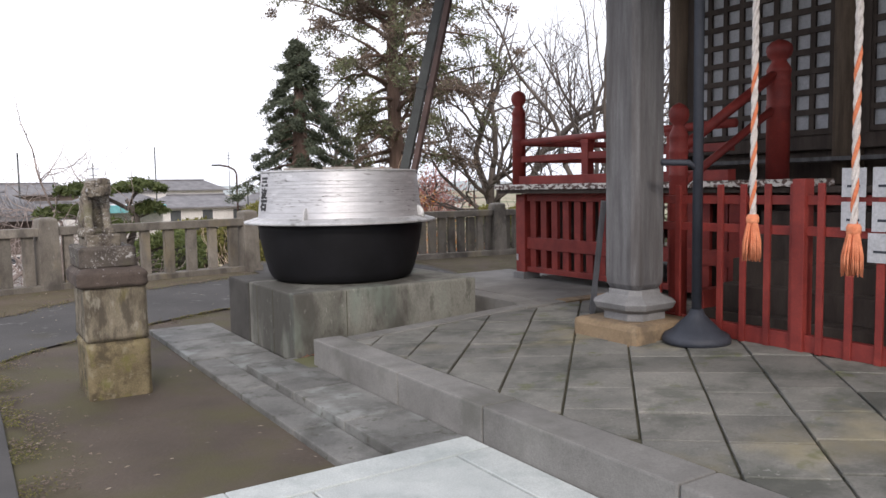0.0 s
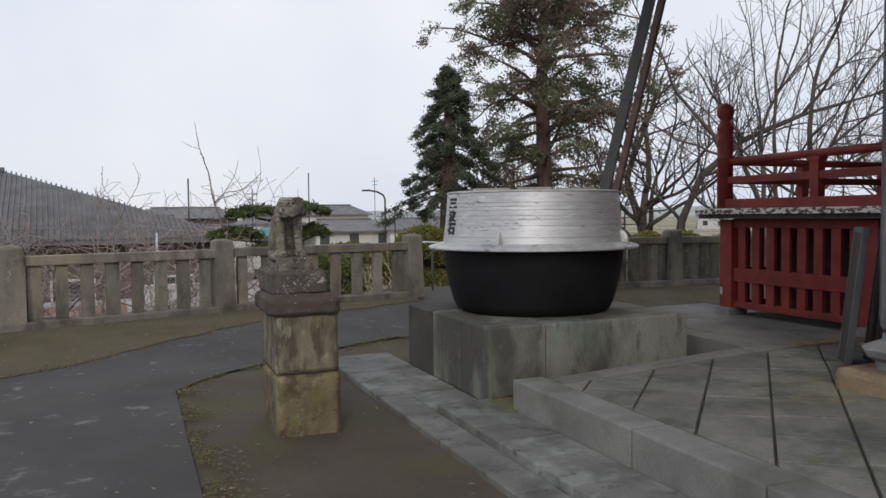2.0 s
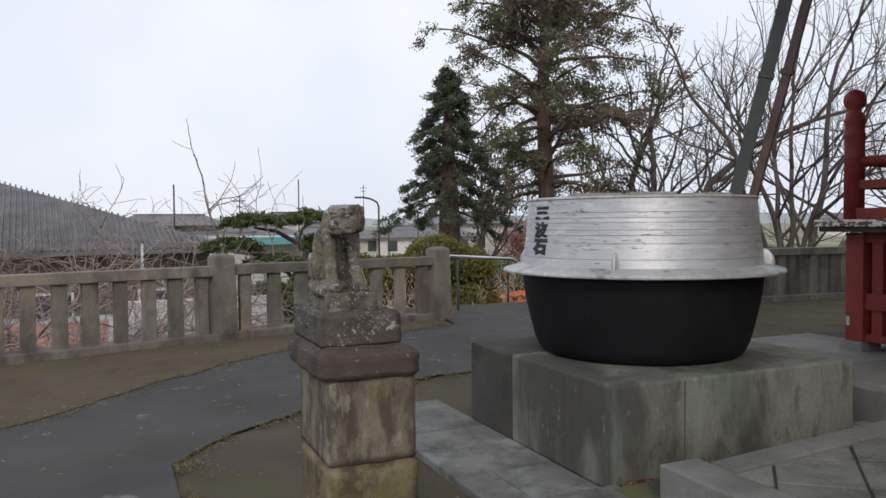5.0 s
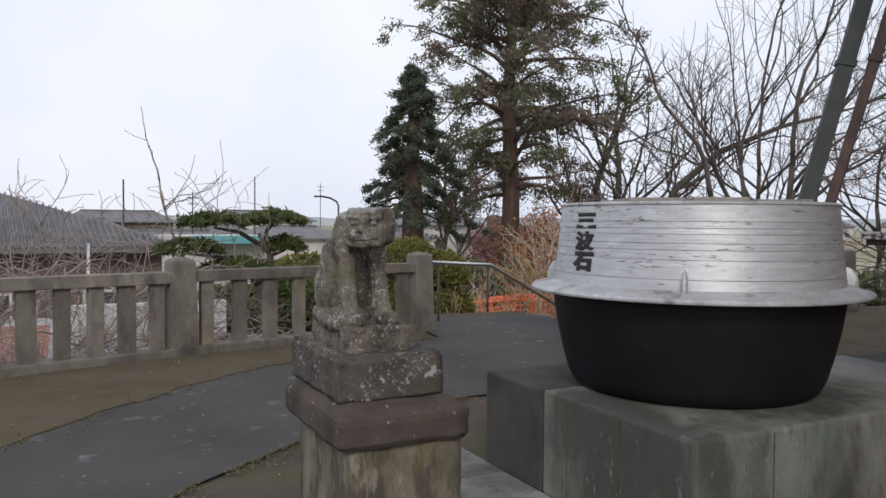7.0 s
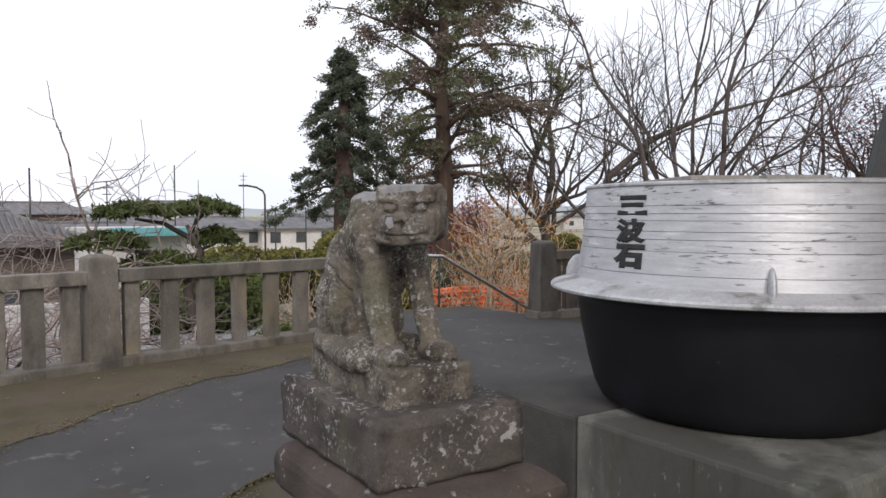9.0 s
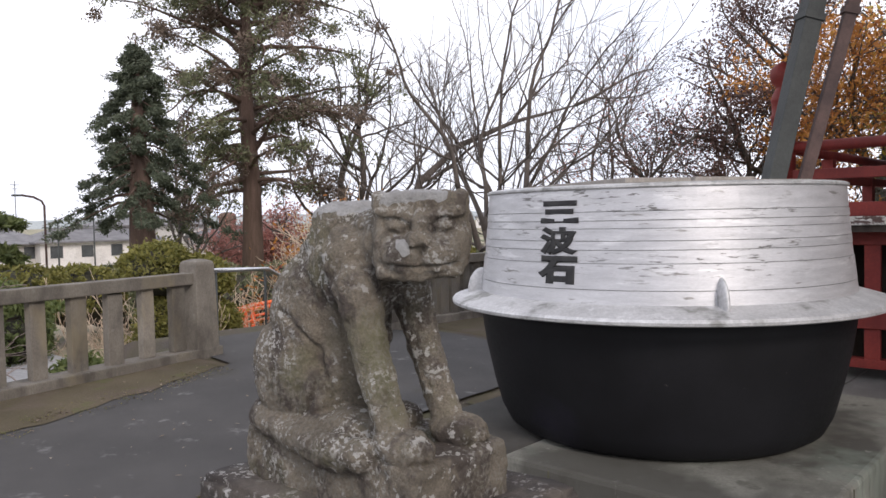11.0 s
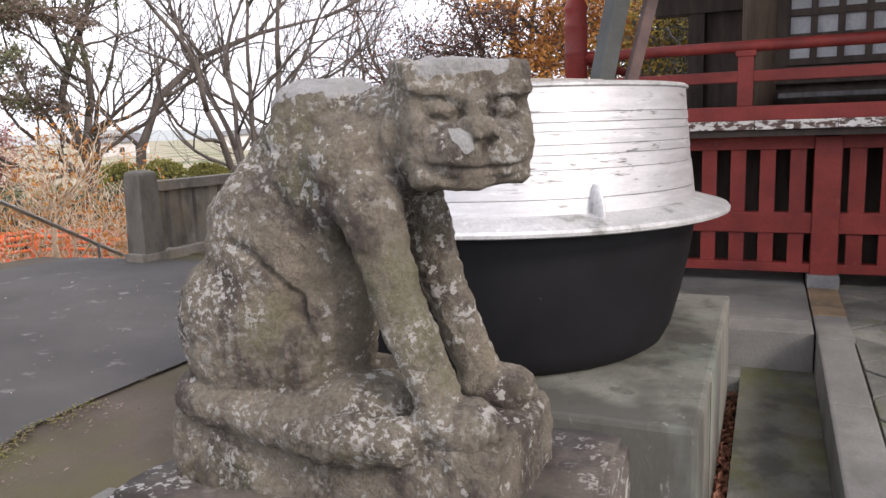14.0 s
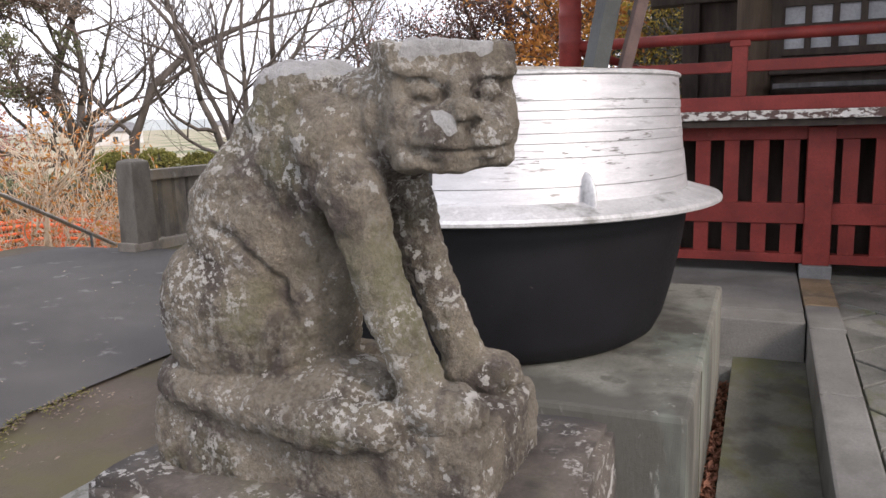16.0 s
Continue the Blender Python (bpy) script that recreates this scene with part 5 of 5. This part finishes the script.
tree("bare_tree", "bare many-stemmed tree with fanned dark limbs", (22.6, 18.7), tuple(((0.26 + 0.18 * (k % 2)) * math.cos(k * 1.05), (0.26 + 0.18 * (k % 2)) * math.sin(k * 1.05), 5.8 + 0.5 * (k % 3), 0.14 + 0.05 * (k % 2)) for k in range(6)), 33, BARK, 4, (2, 3), 0.04, 0.62, 0.13, 0.008, 0.69, "bare trees")
tree("bare_tree", "bare many-stemmed tree with fine reddish twigs", (31.0, 18.8), tuple((0.42 * math.cos(k * 1.57 + 0.4), 0.42 * math.sin(k * 1.57 + 0.4), 5.8, 0.16) for k in range(4)), 41, BARK, 4, (2, 3), 0.03, 0.7, 0.14, 0.008, 0.7, "bare trees")
bt, tips = tree("bare_tree", "bare tree with fine purplish twigs", (33.0, 14.0), ((0.2, -0.3, 5.6, 0.22), (-0.3, 0.2, 5.2, 0.2)), 47, BARK, 4, (2, 4), 0.04, 0.7, 0.15, 0.008, 0.7, "bare trees")
leaves("foliage", tips, 3000, 0.3, 0.05, LEAFRED, bt, 48, 1, "few dull red leaves")
bt, tips = tree("bare_tree", "slim bare tree beyond the cedar", (15.5, 33.0), ((-0.1, 0.1, 4.2, 0.16), (0.2, 0, 3.8, 0.12)), 52, BARKPALE, 3, (3, 4), 0.12, 0.6, 0.16, 0.012, 0.66, "bare trees")
# leaning tree with an arched trunk
lean = thing("leaning_tree", "dark leaning tree with an arched bare trunk", "tree")
v, f, tips = [], [], []
rng = random.Random(61)
v2, f2 = [], []
arc = [Vector((22.2, 24.6, -2.6)), Vector((22.4, 24.3, 1.0)), Vector((23.0, 23.6, 3.2)), Vector((24.4, 22.3, 4.9)), Vector((26.4, 20.6, 6.0)), Vector((28.8, 18.6, 6.8))]
tube_into(v, f, arc, [0.27, 0.21, 0.18, 0.15, 0.1, 0.045], 9)
for p, d, l in ((arc[2], Vector((0.9, -0.6, 0.1)), 3.2), (arc[3], Vector((0.2, 0.3, 1)), 2.6), (arc[4], Vector((0.6, -0.4, 0.8)), 2.6), (arc[5], Vector((0.8, -0.6, 0.4)), 2.6), (arc[1], Vector((-0.6, 0.6, 0.9)), 3.0)):
    grow(((v, f), (v2, f2)), tips, rng, p, d.normalized(), l, 0.1, 3, 0.06, 0.75, (2, 4), 0.2, 0.012)
raw("trunk", v, f, BARK, lean, "", True)
tagged(raw("fine_branching", v2, f2, BARK, lean, "fine bare twigs", True), kind="stuff")

# trees behind the shrine
for name, lab, at, stems, leaf, n, seed, sz in (
    ("autumn_tree", "tall tree with orange autumn leaves", (33.0, 6.5), ((0, 0, 6.5, 0.3), (0.2, 0.2, 6, 0.2)), LEAFORANGE, 14000, 71, 0.075),
    ("autumn_tree", "tall tree with yellow autumn leaves", (34.0, 2.0), ((0, 0, 7.0, 0.3), (-0.2, 0.2, 6, 0.2)), LEAFYELLOW, 14000, 72, 0.075),
    ("maroon_tree", "tall tree with dull maroon leaves behind the shrine", (36.0, 12.0), ((0, 0, 7.5, 0.35),), LEAFMAROON, 30000, 73, 0.055),
    ("dark_tree", "dark evergreen behind the shrine", (24.0, -1.5), ((0, 0, 7.5, 0.35), (0.1, 0.3, 6, 0.2)), LEAFDARK, 26000, 74, 0.07),
    ("dark_tree", "dark evergreen behind the shrine", (41.0, 4.0), ((0, 0, 8.5, 0.35),), LEAFDARK, 22000, 75, 0.08),
    ("maple_tree", "small maple with pale red leaves", (24.5, 37.0), ((0.1, 0, 2.6, 0.14), (-0.3, 0.1, 2.6, 0.12)), LEAFRED, 6000, 76, 0.07),
    ("maple_tree", "small maple with pale red leaves", (21.5, 38.0), ((0.1, 0, 2.2, 0.14), (0.3, 0.1, 2.2, 0.12)), LEAFRED, 4000, 77, 0.07),
):
    root, tips = tree(name, lab, at, stems, seed, BARK, 3, (4, 6), 0.05, 0.9, 0.18, 0.012, 0.64)
    leaves("crown", [t for t in tips if t.z > -1.5], n, 0.45, sz, leaf, root, seed, 0.7)

# cherry trees below the fence
for at, seed in (((-4.2, 8.6), 81), ((-1.8, 9.4), 82), ((-6.4, 7.9), 83), ((-3.0, 11.6), 84)):
    stems = ((-0.5, -0.1, 2.5, 0.09), (0.5, 0.1, 2.4, 0.08), (0.05, 0.35, 2.4, 0.07))
    root, tips = tree("cherry_tree", "bare cherry tree with fine pinkish twigs", at, stems, seed, TWIGPINK, 4, (3, 5), -0.05, 0.9, 0.2, 0.0045, 0.66, "cherry trees")
# shrubs of bare twigs by the stair
for at, seed, h in (((4.4, 10.6), 91, 1.9), ((5.2, 9.6), 92, 1.7), ((7.2, 8.9), 93, 1.6), ((5.2, 12.2), 94, 2.2), ((7.6, 10.8), 95, 2.1), ((8.6, 12.4), 96, 2.3), ((4.6, 13.4), 97, 2.4), ((9.4, 11.6), 112, 2.4), ((3.4, 13.6), 113, 2.2)):
    stems = tuple((0.55 * math.cos(k * 1.05), 0.55 * math.sin(k * 1.05), h * 0.62, 0.026) for k in range(5))
    root, tips = tree("bare_shrub", "leafless twiggy shrub below the stair", at, stems, seed, TWIGTAN, 3, (2, 3), 0.08, 0.6, 0.2, 0.0055, 0.7, "bare shrubs")
    tagged(root, category="shrub")
    if seed in (92, 95, 93, 96, 110, 112):
        leaves("foliage", [t for t in tips if t.z < 0.3], 700, 0.15, 0.03, LEAFORANGE, root, seed, 1, "few orange leaves")
mp, tips = tree("young_maple", "slim young maple with pale trunk below the stair", (6.1, 10.3), ((0.12, -0.05, 2.1, 0.075), (-0.1, 0.1, 2.0, 0.05)), 99, TWIGTAN, 4, (3, 4), 0.1, 0.6, 0.18, 0.005, 0.64)
leaves("foliage", tips, 1500, 0.1, 0.028, LEAFORANGE, mp, 99, 1, "few orange leaves")

# cloud-pruned pine and clipped bushes
pine = thing("pruned_pine", "cloud-pruned garden pine behind the fence", "tree")
v, f = [], []
tube_into(v, f, [Vector((0.1, 9.6, -2.5)), Vector((0.25, 9.5, -0.8)), Vector((0.0, 9.6, 0.3)), Vector((0.2, 9.6, 0.9)), Vector((0.0, 9.6, 1.3))], [0.11, 0.09, 0.08, 0.06, 0.03], 8)
pads = []
rng = random.Random(14)
for x, y, z, r in ((-0.75, 9.55, 1.45, 0.55), (0.25, 9.6, 1.5, 0.5), (-1.15, 9.5, 1.02, 0.5), (0.45, 9.7, 1.05, 0.3), (-0.35, 9.6, 0.7, 0.6), (0.7, 9.5, 0.35, 0.45)):
    tube_into(v, f, [Vector((0.05, 9.6, z - 0.35)), Vector(((x + 0.05) / 2, y, z - 0.12)), Vector((x, y, z - 0.05))], [0.045, 0.035, 0.02], 6)
    for _ in range(60):
        a, q = rng.uniform(0, 6.3), math.sqrt(rng.random())
        pads.append((x + r * q * math.cos(a), y + r * q * math.sin(a), z + 0.16 * (1 - q * q)))
raw("trunk", v, f, BARK, pine, "", True)
leaves("needles", pads, 15000, 0.05, 0.028, LEAFPINE, pine, 15, 0.6, "flat pads of green needles", 2.2)


def bush(name, label, domes, leaf, seed, n, size=0.03, group=""):
    root = thing(name, label, "bush", group=group)
    rng = random.Random(seed)
    spots = []
    for x, y, z, r, h in domes:
        bm = bmesh.new()
        # solid dome in dark leaf colour, painting the shade deep inside the bush
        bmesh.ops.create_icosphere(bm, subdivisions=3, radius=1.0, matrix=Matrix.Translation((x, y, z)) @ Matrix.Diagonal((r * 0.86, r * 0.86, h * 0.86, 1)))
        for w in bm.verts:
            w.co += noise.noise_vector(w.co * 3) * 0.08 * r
        part("core", bm, LEAFDARK, root, "solid dark core for the shaded inside")
        for _ in range(420):
            a, u = rng.uniform(0, 6.3), rng.uniform(-0.4, 1)
            q = math.sqrt(1 - u * u)
            spots.append((x + r * q * math.cos(a), y + r * q * math.sin(a), z + h * u))
    leaves("foliage", spots, n, 0.05, size, leaf, root, seed, 1)
    return root


bush("clipped_bush", "rounded clipped bush, mossy yellow-green", ((3.6, 11.4, 0.62, 0.66, 0.5), (4.2, 11.1, 0.42, 0.55, 0.45), (4.1, 11.0, -0.3, 0.7, 0.42), (4.3, 10.6, -0.85, 0.6, 0.35), (3.7, 11.4, -0.7, 0.55, 0.9)), LEAFTOP, 101, 22000)
bush("garden_bush", "green garden bush beyond the fence", ((1.6, 14.0, -0.6, 1.0, 0.9), (0.4, 14.5, -0.8, 0.9, 0.8)), LEAFPINE, 102, 9000, 0.04, "garden bushes")
bush("garden_bush", "pale green garden bush beyond the fence", ((5.2, 24.0, -0.8, 1.7, 1.1), (7.5, 25.0, -1.0, 1.6, 1.1)), LEAFTOP, 103, 9000, 0.06, "garden bushes")
bush("garden_bush", "green garden bush beyond the fence", ((3.2, 19.0, -0.9, 1.2, 1.0), (2.0, 18.0, -1.3, 1.1, 0.9)), LEAFPINE, 104, 9000, 0.05, "garden bushes")
bush("garden_bush", "green garden bush beyond the fence", ((9.5, 26.0, -1.3, 1.8, 1.3), (12.5, 27.0, -1.5, 1.5, 1.2)), LEAFGREEN, 105, 9000, 0.06, "garden bushes")
bush("garden_bush", "low green bush at the fence foot", ((-3.3, 8.4, -1.1, 0.6, 0.6), (1.2, 8.9, -0.9, 0.6, 0.6), (-0.4, 8.3, -0.9, 0.5, 0.5)), LEAFPINE, 106, 9000, 0.03, "garden bushes")
bush("garden_bush", "yellow-green bushes on the far bank", ((17.0, 20.0, 0.0, 0.7, 0.6), (18.2, 19.2, 0.0, 0.8, 0.6), (19.6, 18.4, -0.1, 0.8, 0.5)), LEAFTOP, 107, 9000, 0.05, "garden bushes")
bush("hedge", "long dark clipped hedge on the far bank", tuple((9.0 + 1.5 * k, 21.5 - 0.95 * k, -1.2, 1.2, 1.32) for k in range(14)), LEAFGREEN, 108, 24000, 0.05)
bush("grass_bank", "brown withered grass bank", tuple((8.0 + 2.2 * k, 16.5 + 0.6 * (k % 2), -2.3, 1.8, 0.8) for k in range(7)), LEAFBROWN, 109, 12000, 0.05)

# ---- orange bridge ----
bridge = thing("arched_bridge", "small vermilion arched garden bridge", "bridge", (7.5, 12.4, -0.13), -42)


def arch(x, base):
    return base + 0.55 * (1 - (x / 2.6) ** 2)


for side in (-0.55, 0.55):
    for base_z, r, nm in ((-0.75, 0.045, "top_rail"), (-1.0, 0.03, "mid_rail"), (-1.35, 0.08, "side_beam")):
        rod(nm, [(x, side, arch(x, base_z)) for x in (-2.6, -1.95, -1.3, -0.65, 0, 0.65, 1.3, 1.95, 2.6)], r, VERMILION, bridge)
    for k in range(9):
        x = -2.4 + 0.6 * k
        part("rail_post", boxed((x - 0.045, side - 0.045, arch(x, -1.7)), (x + 0.045, side + 0.045, arch(x, -0.7))), VERMILION, bridge)
v, f = [], []
for k in range(21):
    x = -2.6 + 0.26 * k
    v += [(x, -0.6, arch(x, -1.5)), (x, 0.6, arch(x, -1.5)), (x, 0.6, arch(x, -1.58)), (x, -0.6, arch(x, -1.58))]
for k in range(20):
    for a in range(4):
        f.append((4 * k + a, 4 * k + (a + 1) % 4, 4 * k + 4 + (a + 1) % 4, 4 * k + 4 + a))
raw("deck", v, f, VERMILION, bridge)
for x in (-2.5, 2.5):
    part("pier", boxed((x - 0.2, -0.5, -2.7), (x + 0.2, 0.5, arch(x, -1.55))), DARKSTONE, bridge)


# ---- houses, poles and lamps ----
def house(label, at, turn, w, d, h, rise, wall, roof, hip=0.6, floors=1, group="far houses"):
    """A house with walls, windows and a hipped or gabled roof, standing on the low ground."""
    root = thing("house", label, "house", (at[0], at[1], LOW), turn, group=group)
    h, rise = (h, rise) if group == "" else (h - 0.55, rise * 0.72)
    part("wall", boxed((-w / 2, -d / 2, -0.2), (w / 2, d / 2, h)), wall, root)
    o = 0.6
    e = [(-w / 2 - o, -d / 2 - o, h), (w / 2 + o, -d / 2 - o, h), (w / 2 + o, d / 2 + o, h), (-w / 2 - o, d / 2 + o, h)]
    inset = hip * (d / 2 + o)
    v = e + [(x, y, z - 0.16) for x, y, z in e] + [(-w / 2 - o + inset, 0, h + rise), (w / 2 + o - inset, 0, h + rise)]
    f = [(0, 1, 9, 8), (1, 2, 9), (2, 3, 8, 9), (3, 0, 8), (7, 6, 5, 4), (0, 4, 5, 1), (1, 5, 6, 2), (2, 6, 7, 3), (3, 7, 4, 0)]
    rf = raw("roof", v, f, roof, root)
    rod("ridge", [(-w / 2 - o + inset, 0, h + rise), (w / 2 + o - inset, 0, h + rise)], 0.16, roof, rf, seg=6)
    for s in range(floors):
        z = 0.9 + 2.7 * s
        if z + 1.2 < h + 0.3:
            n = max(2, int(w / 2.6))
            for k in range(n):
                x = -w / 2 + (k + 0.5) * w / n
                win = part("window", boxed((x - 0.62, -d / 2 - 0.05, z - 0.06), (x + 0.62, -d / 2 - 0.003, z + 1.2)), PLASTER, root, "pale window frame")
                part("pane", boxed((x - 0.55, -d / 2 - 0.06, z), (x + 0.55, -d / 2 - 0.052, z + 1.13)), PANE, win)
    return root


hall2 = house("large low hall with a grey tiled hip roof", (-9.6, 25.0), 5, 17.5, 12.0, 3.3, 2.35, BROWNWALL, ROOFTILE, 1.05, 1, "")
v, f = [], []
for k in range(120):
    x = -9.3 + k * 0.157
    top = min(6.7, 6.7 - max(0.0, abs(x) - 2.6) * 1.0)
    if top > 0.2:
        for sgn, y0 in ((1, -6.7),):
            z0, zt = 3.32, 3.32 + 2.35 * top / 6.7
            tube_into(v, f, [Vector((x, y0, z0)), Vector((x, y0 + top, zt))], [0.03, 0.03], 5)
tagged(raw("tile_relief", v, f, ROOFTILE, hall2, "rows of round grey tiles", True), kind="stuff")
house("house with grey hipped roof and pale walls", (15.5, 104.0), 4, 11, 8, 3.0, 2.2, PLASTER, ROOFTILE, 0.75)
house("low distant house with pale walls", (5.0, 60.0), -6, 9, 6, 2.8, 1.4, PLASTER, ROOFTILE, 0.6)
for x, y, t, w, h, r, wl2 in ((19.5, 78.0, 2, 10, 2.9, 1.7, PLASTER), (29.0, 76.0, -4, 11, 3.0, 1.6, PLASTER), (37.0, 80.0, 3, 10, 4.4, 1.6, PLASTER), (44.0, 72.0, -8, 9, 3.0, 1.5, PLASTER), (-2.0, 88.0, 5, 11, 3.4, 1.9, PLASTER), (24.0, 110.0, 0, 14, 4.8, 2.0, PLASTER), (5.0, 118.0, 8, 14, 4.5, 2.2, BROWNWALL), (48.0, 100.0, -10, 12, 4.6, 2.0, PLASTER)):
    house("distant town house with grey tiled roof", (x, y), t, w, 7.5, h, r, wl2, ROOFTILE, 0.55)
for x, y, t, w, h in ((128.0, 136.0, -40, 10, 3.8), (190.0, 136.0, -50, 12, 4.4), (174.0, 128.0, -50, 12, 4.0), (160.0, 122.0, -50, 12, 4.6), (152.0, 86.0, -58, 11, 4.2), (144.0, 152.0, -40, 12, 4.4), (170.0, 92.0, -60, 12, 4.4), (200.0, 160.0, -50, 12, 4.4), (215.0, 130.0, -55, 13, 4.6)):
    house("distant town house with grey tiled roof", (x, y), t, w, 7.5, h, 1.8, PLASTER, ROOFTILE, 0.55, 2)

shed = thing("shop_building", "low white building with a teal awning", "building", (4.2, 36.0, LOW), 3)
part("wall", boxed((-2.4, 0, -0.2), (2.4, 4, 3.3)), PLASTER, shed)
part("awning", boxed((-1.2, -1.1, 2.9), (2.3, 0.0, 3.3)), TEAL, shed, "teal awning", bevel=0.03)
tagged(part("pavement_yard", boxed((-30.0, 9.6, -2.6), (2.6, 18.3, -0.96)), YARD), "pale concrete yard below the fence", "pavement", kind="structure")
yard = tagged(part("garden_wall", boxed((-3.0, 13.4, -1.0), (0.2, 13.7, -0.2)), PLASTER), "low white garden wall below the fence", "wall", kind="structure")
tagged(part("pavement_red", boxed((-9.0, 11.6, -1.0), (-3.2, 16.8, -0.952)), REDPAVE), "reddish paved strip below the fence", "pavement", kind="structure")

lamp = thing("street_lamp", "tall rusty street lamp with curved arm", "lamp", (11.9, 39.7, LOW))
rod("pole", [(0, 0, -0.1), (0, 0, 5.0), (-0.12, 0, 5.25), (-0.5, 0, 5.45), (-1.1, 0, 5.55)], 0.055, RUST, lamp)
part("head", boxed((-1.5, -0.1, 5.48), (-1.05, 0.1, 5.58)), STEEL, lamp, bevel=0.02)
for x, y, h, cross in ((9.0, 48.6, 7.1, 0), (5.9, 55.0, 6.2, 1), (-0.2, 36.0, 6.0, 0), (13.0, 41.0, 4.2, 0), (17.0, 46.0, 4.4, 0), (-2.55, 11.5, 3.6, 0), (27.0, 90.0, 9.0, 1)):
    pole = thing("utility_pole", "slim grey utility pole", "pole", (x, y, LOW), group="utility poles")
    rod("shaft", [(0, 0, -0.1), (0, 0, h)], 0.05 if y > 20 else 0.03, STEEL if y > 20 else CHROME, pole, r1=0.04 if y > 20 else 0.03)
    if cross:
        part("crossarm", boxed((-0.45, -0.04, h - 0.46), (0.45, 0.04, h - 0.4)), STEEL, pole)
        part("crossarm", boxed((-0.3, -0.04, h - 0.92), (0.3, 0.04, h - 0.86)), STEEL, pole)

stub = thing("dead_trunk", "tall dead trunk with a reddish broken top", "trunk", (34.4, 59.0, LOW))
part("stem", lathe([(0.85, -0.2), (0.75, 1.5), (0.72, 3.4), (0.8, 4.4), (0.7, 4.7), (0.3, 4.85)], 14), BARKRED, stub, "", True)

# far tree line and hills
ridge_v, ridge_f = [], []
N = 220
for k in range(N):
    a = math.pi * (-0.15 + 1.0 * k / (N - 1))
    for r, z in ((900, LOW), (905, 9 + 6 * noise.noise(Vector((k * 0.13, 0, 0))) + 3 * noise.noise(Vector((k * 0.7, 3, 0)))), (1000, LOW)):
        ridge_v.append((r * math.cos(a), r * math.sin(a), z))
for k in range(N - 1):
    for j in range(2):
        ridge_f.append((3 * k + j, 3 * k + 3 + j, 3 * k + 4 + j, 3 * k + 1 + j))
# distance haze is put into the pale blue-grey surface colour
tagged(raw("backdrop_hills", ridge_v, ridge_f, mat("haze_tinted_hills", (0.3, 0.34, 0.36), (0.38, 0.41, 0.42), 0.02, 1.0, 0.0, 1)), "low hills on the horizon, tinted pale for haze", "hills", kind="structure")
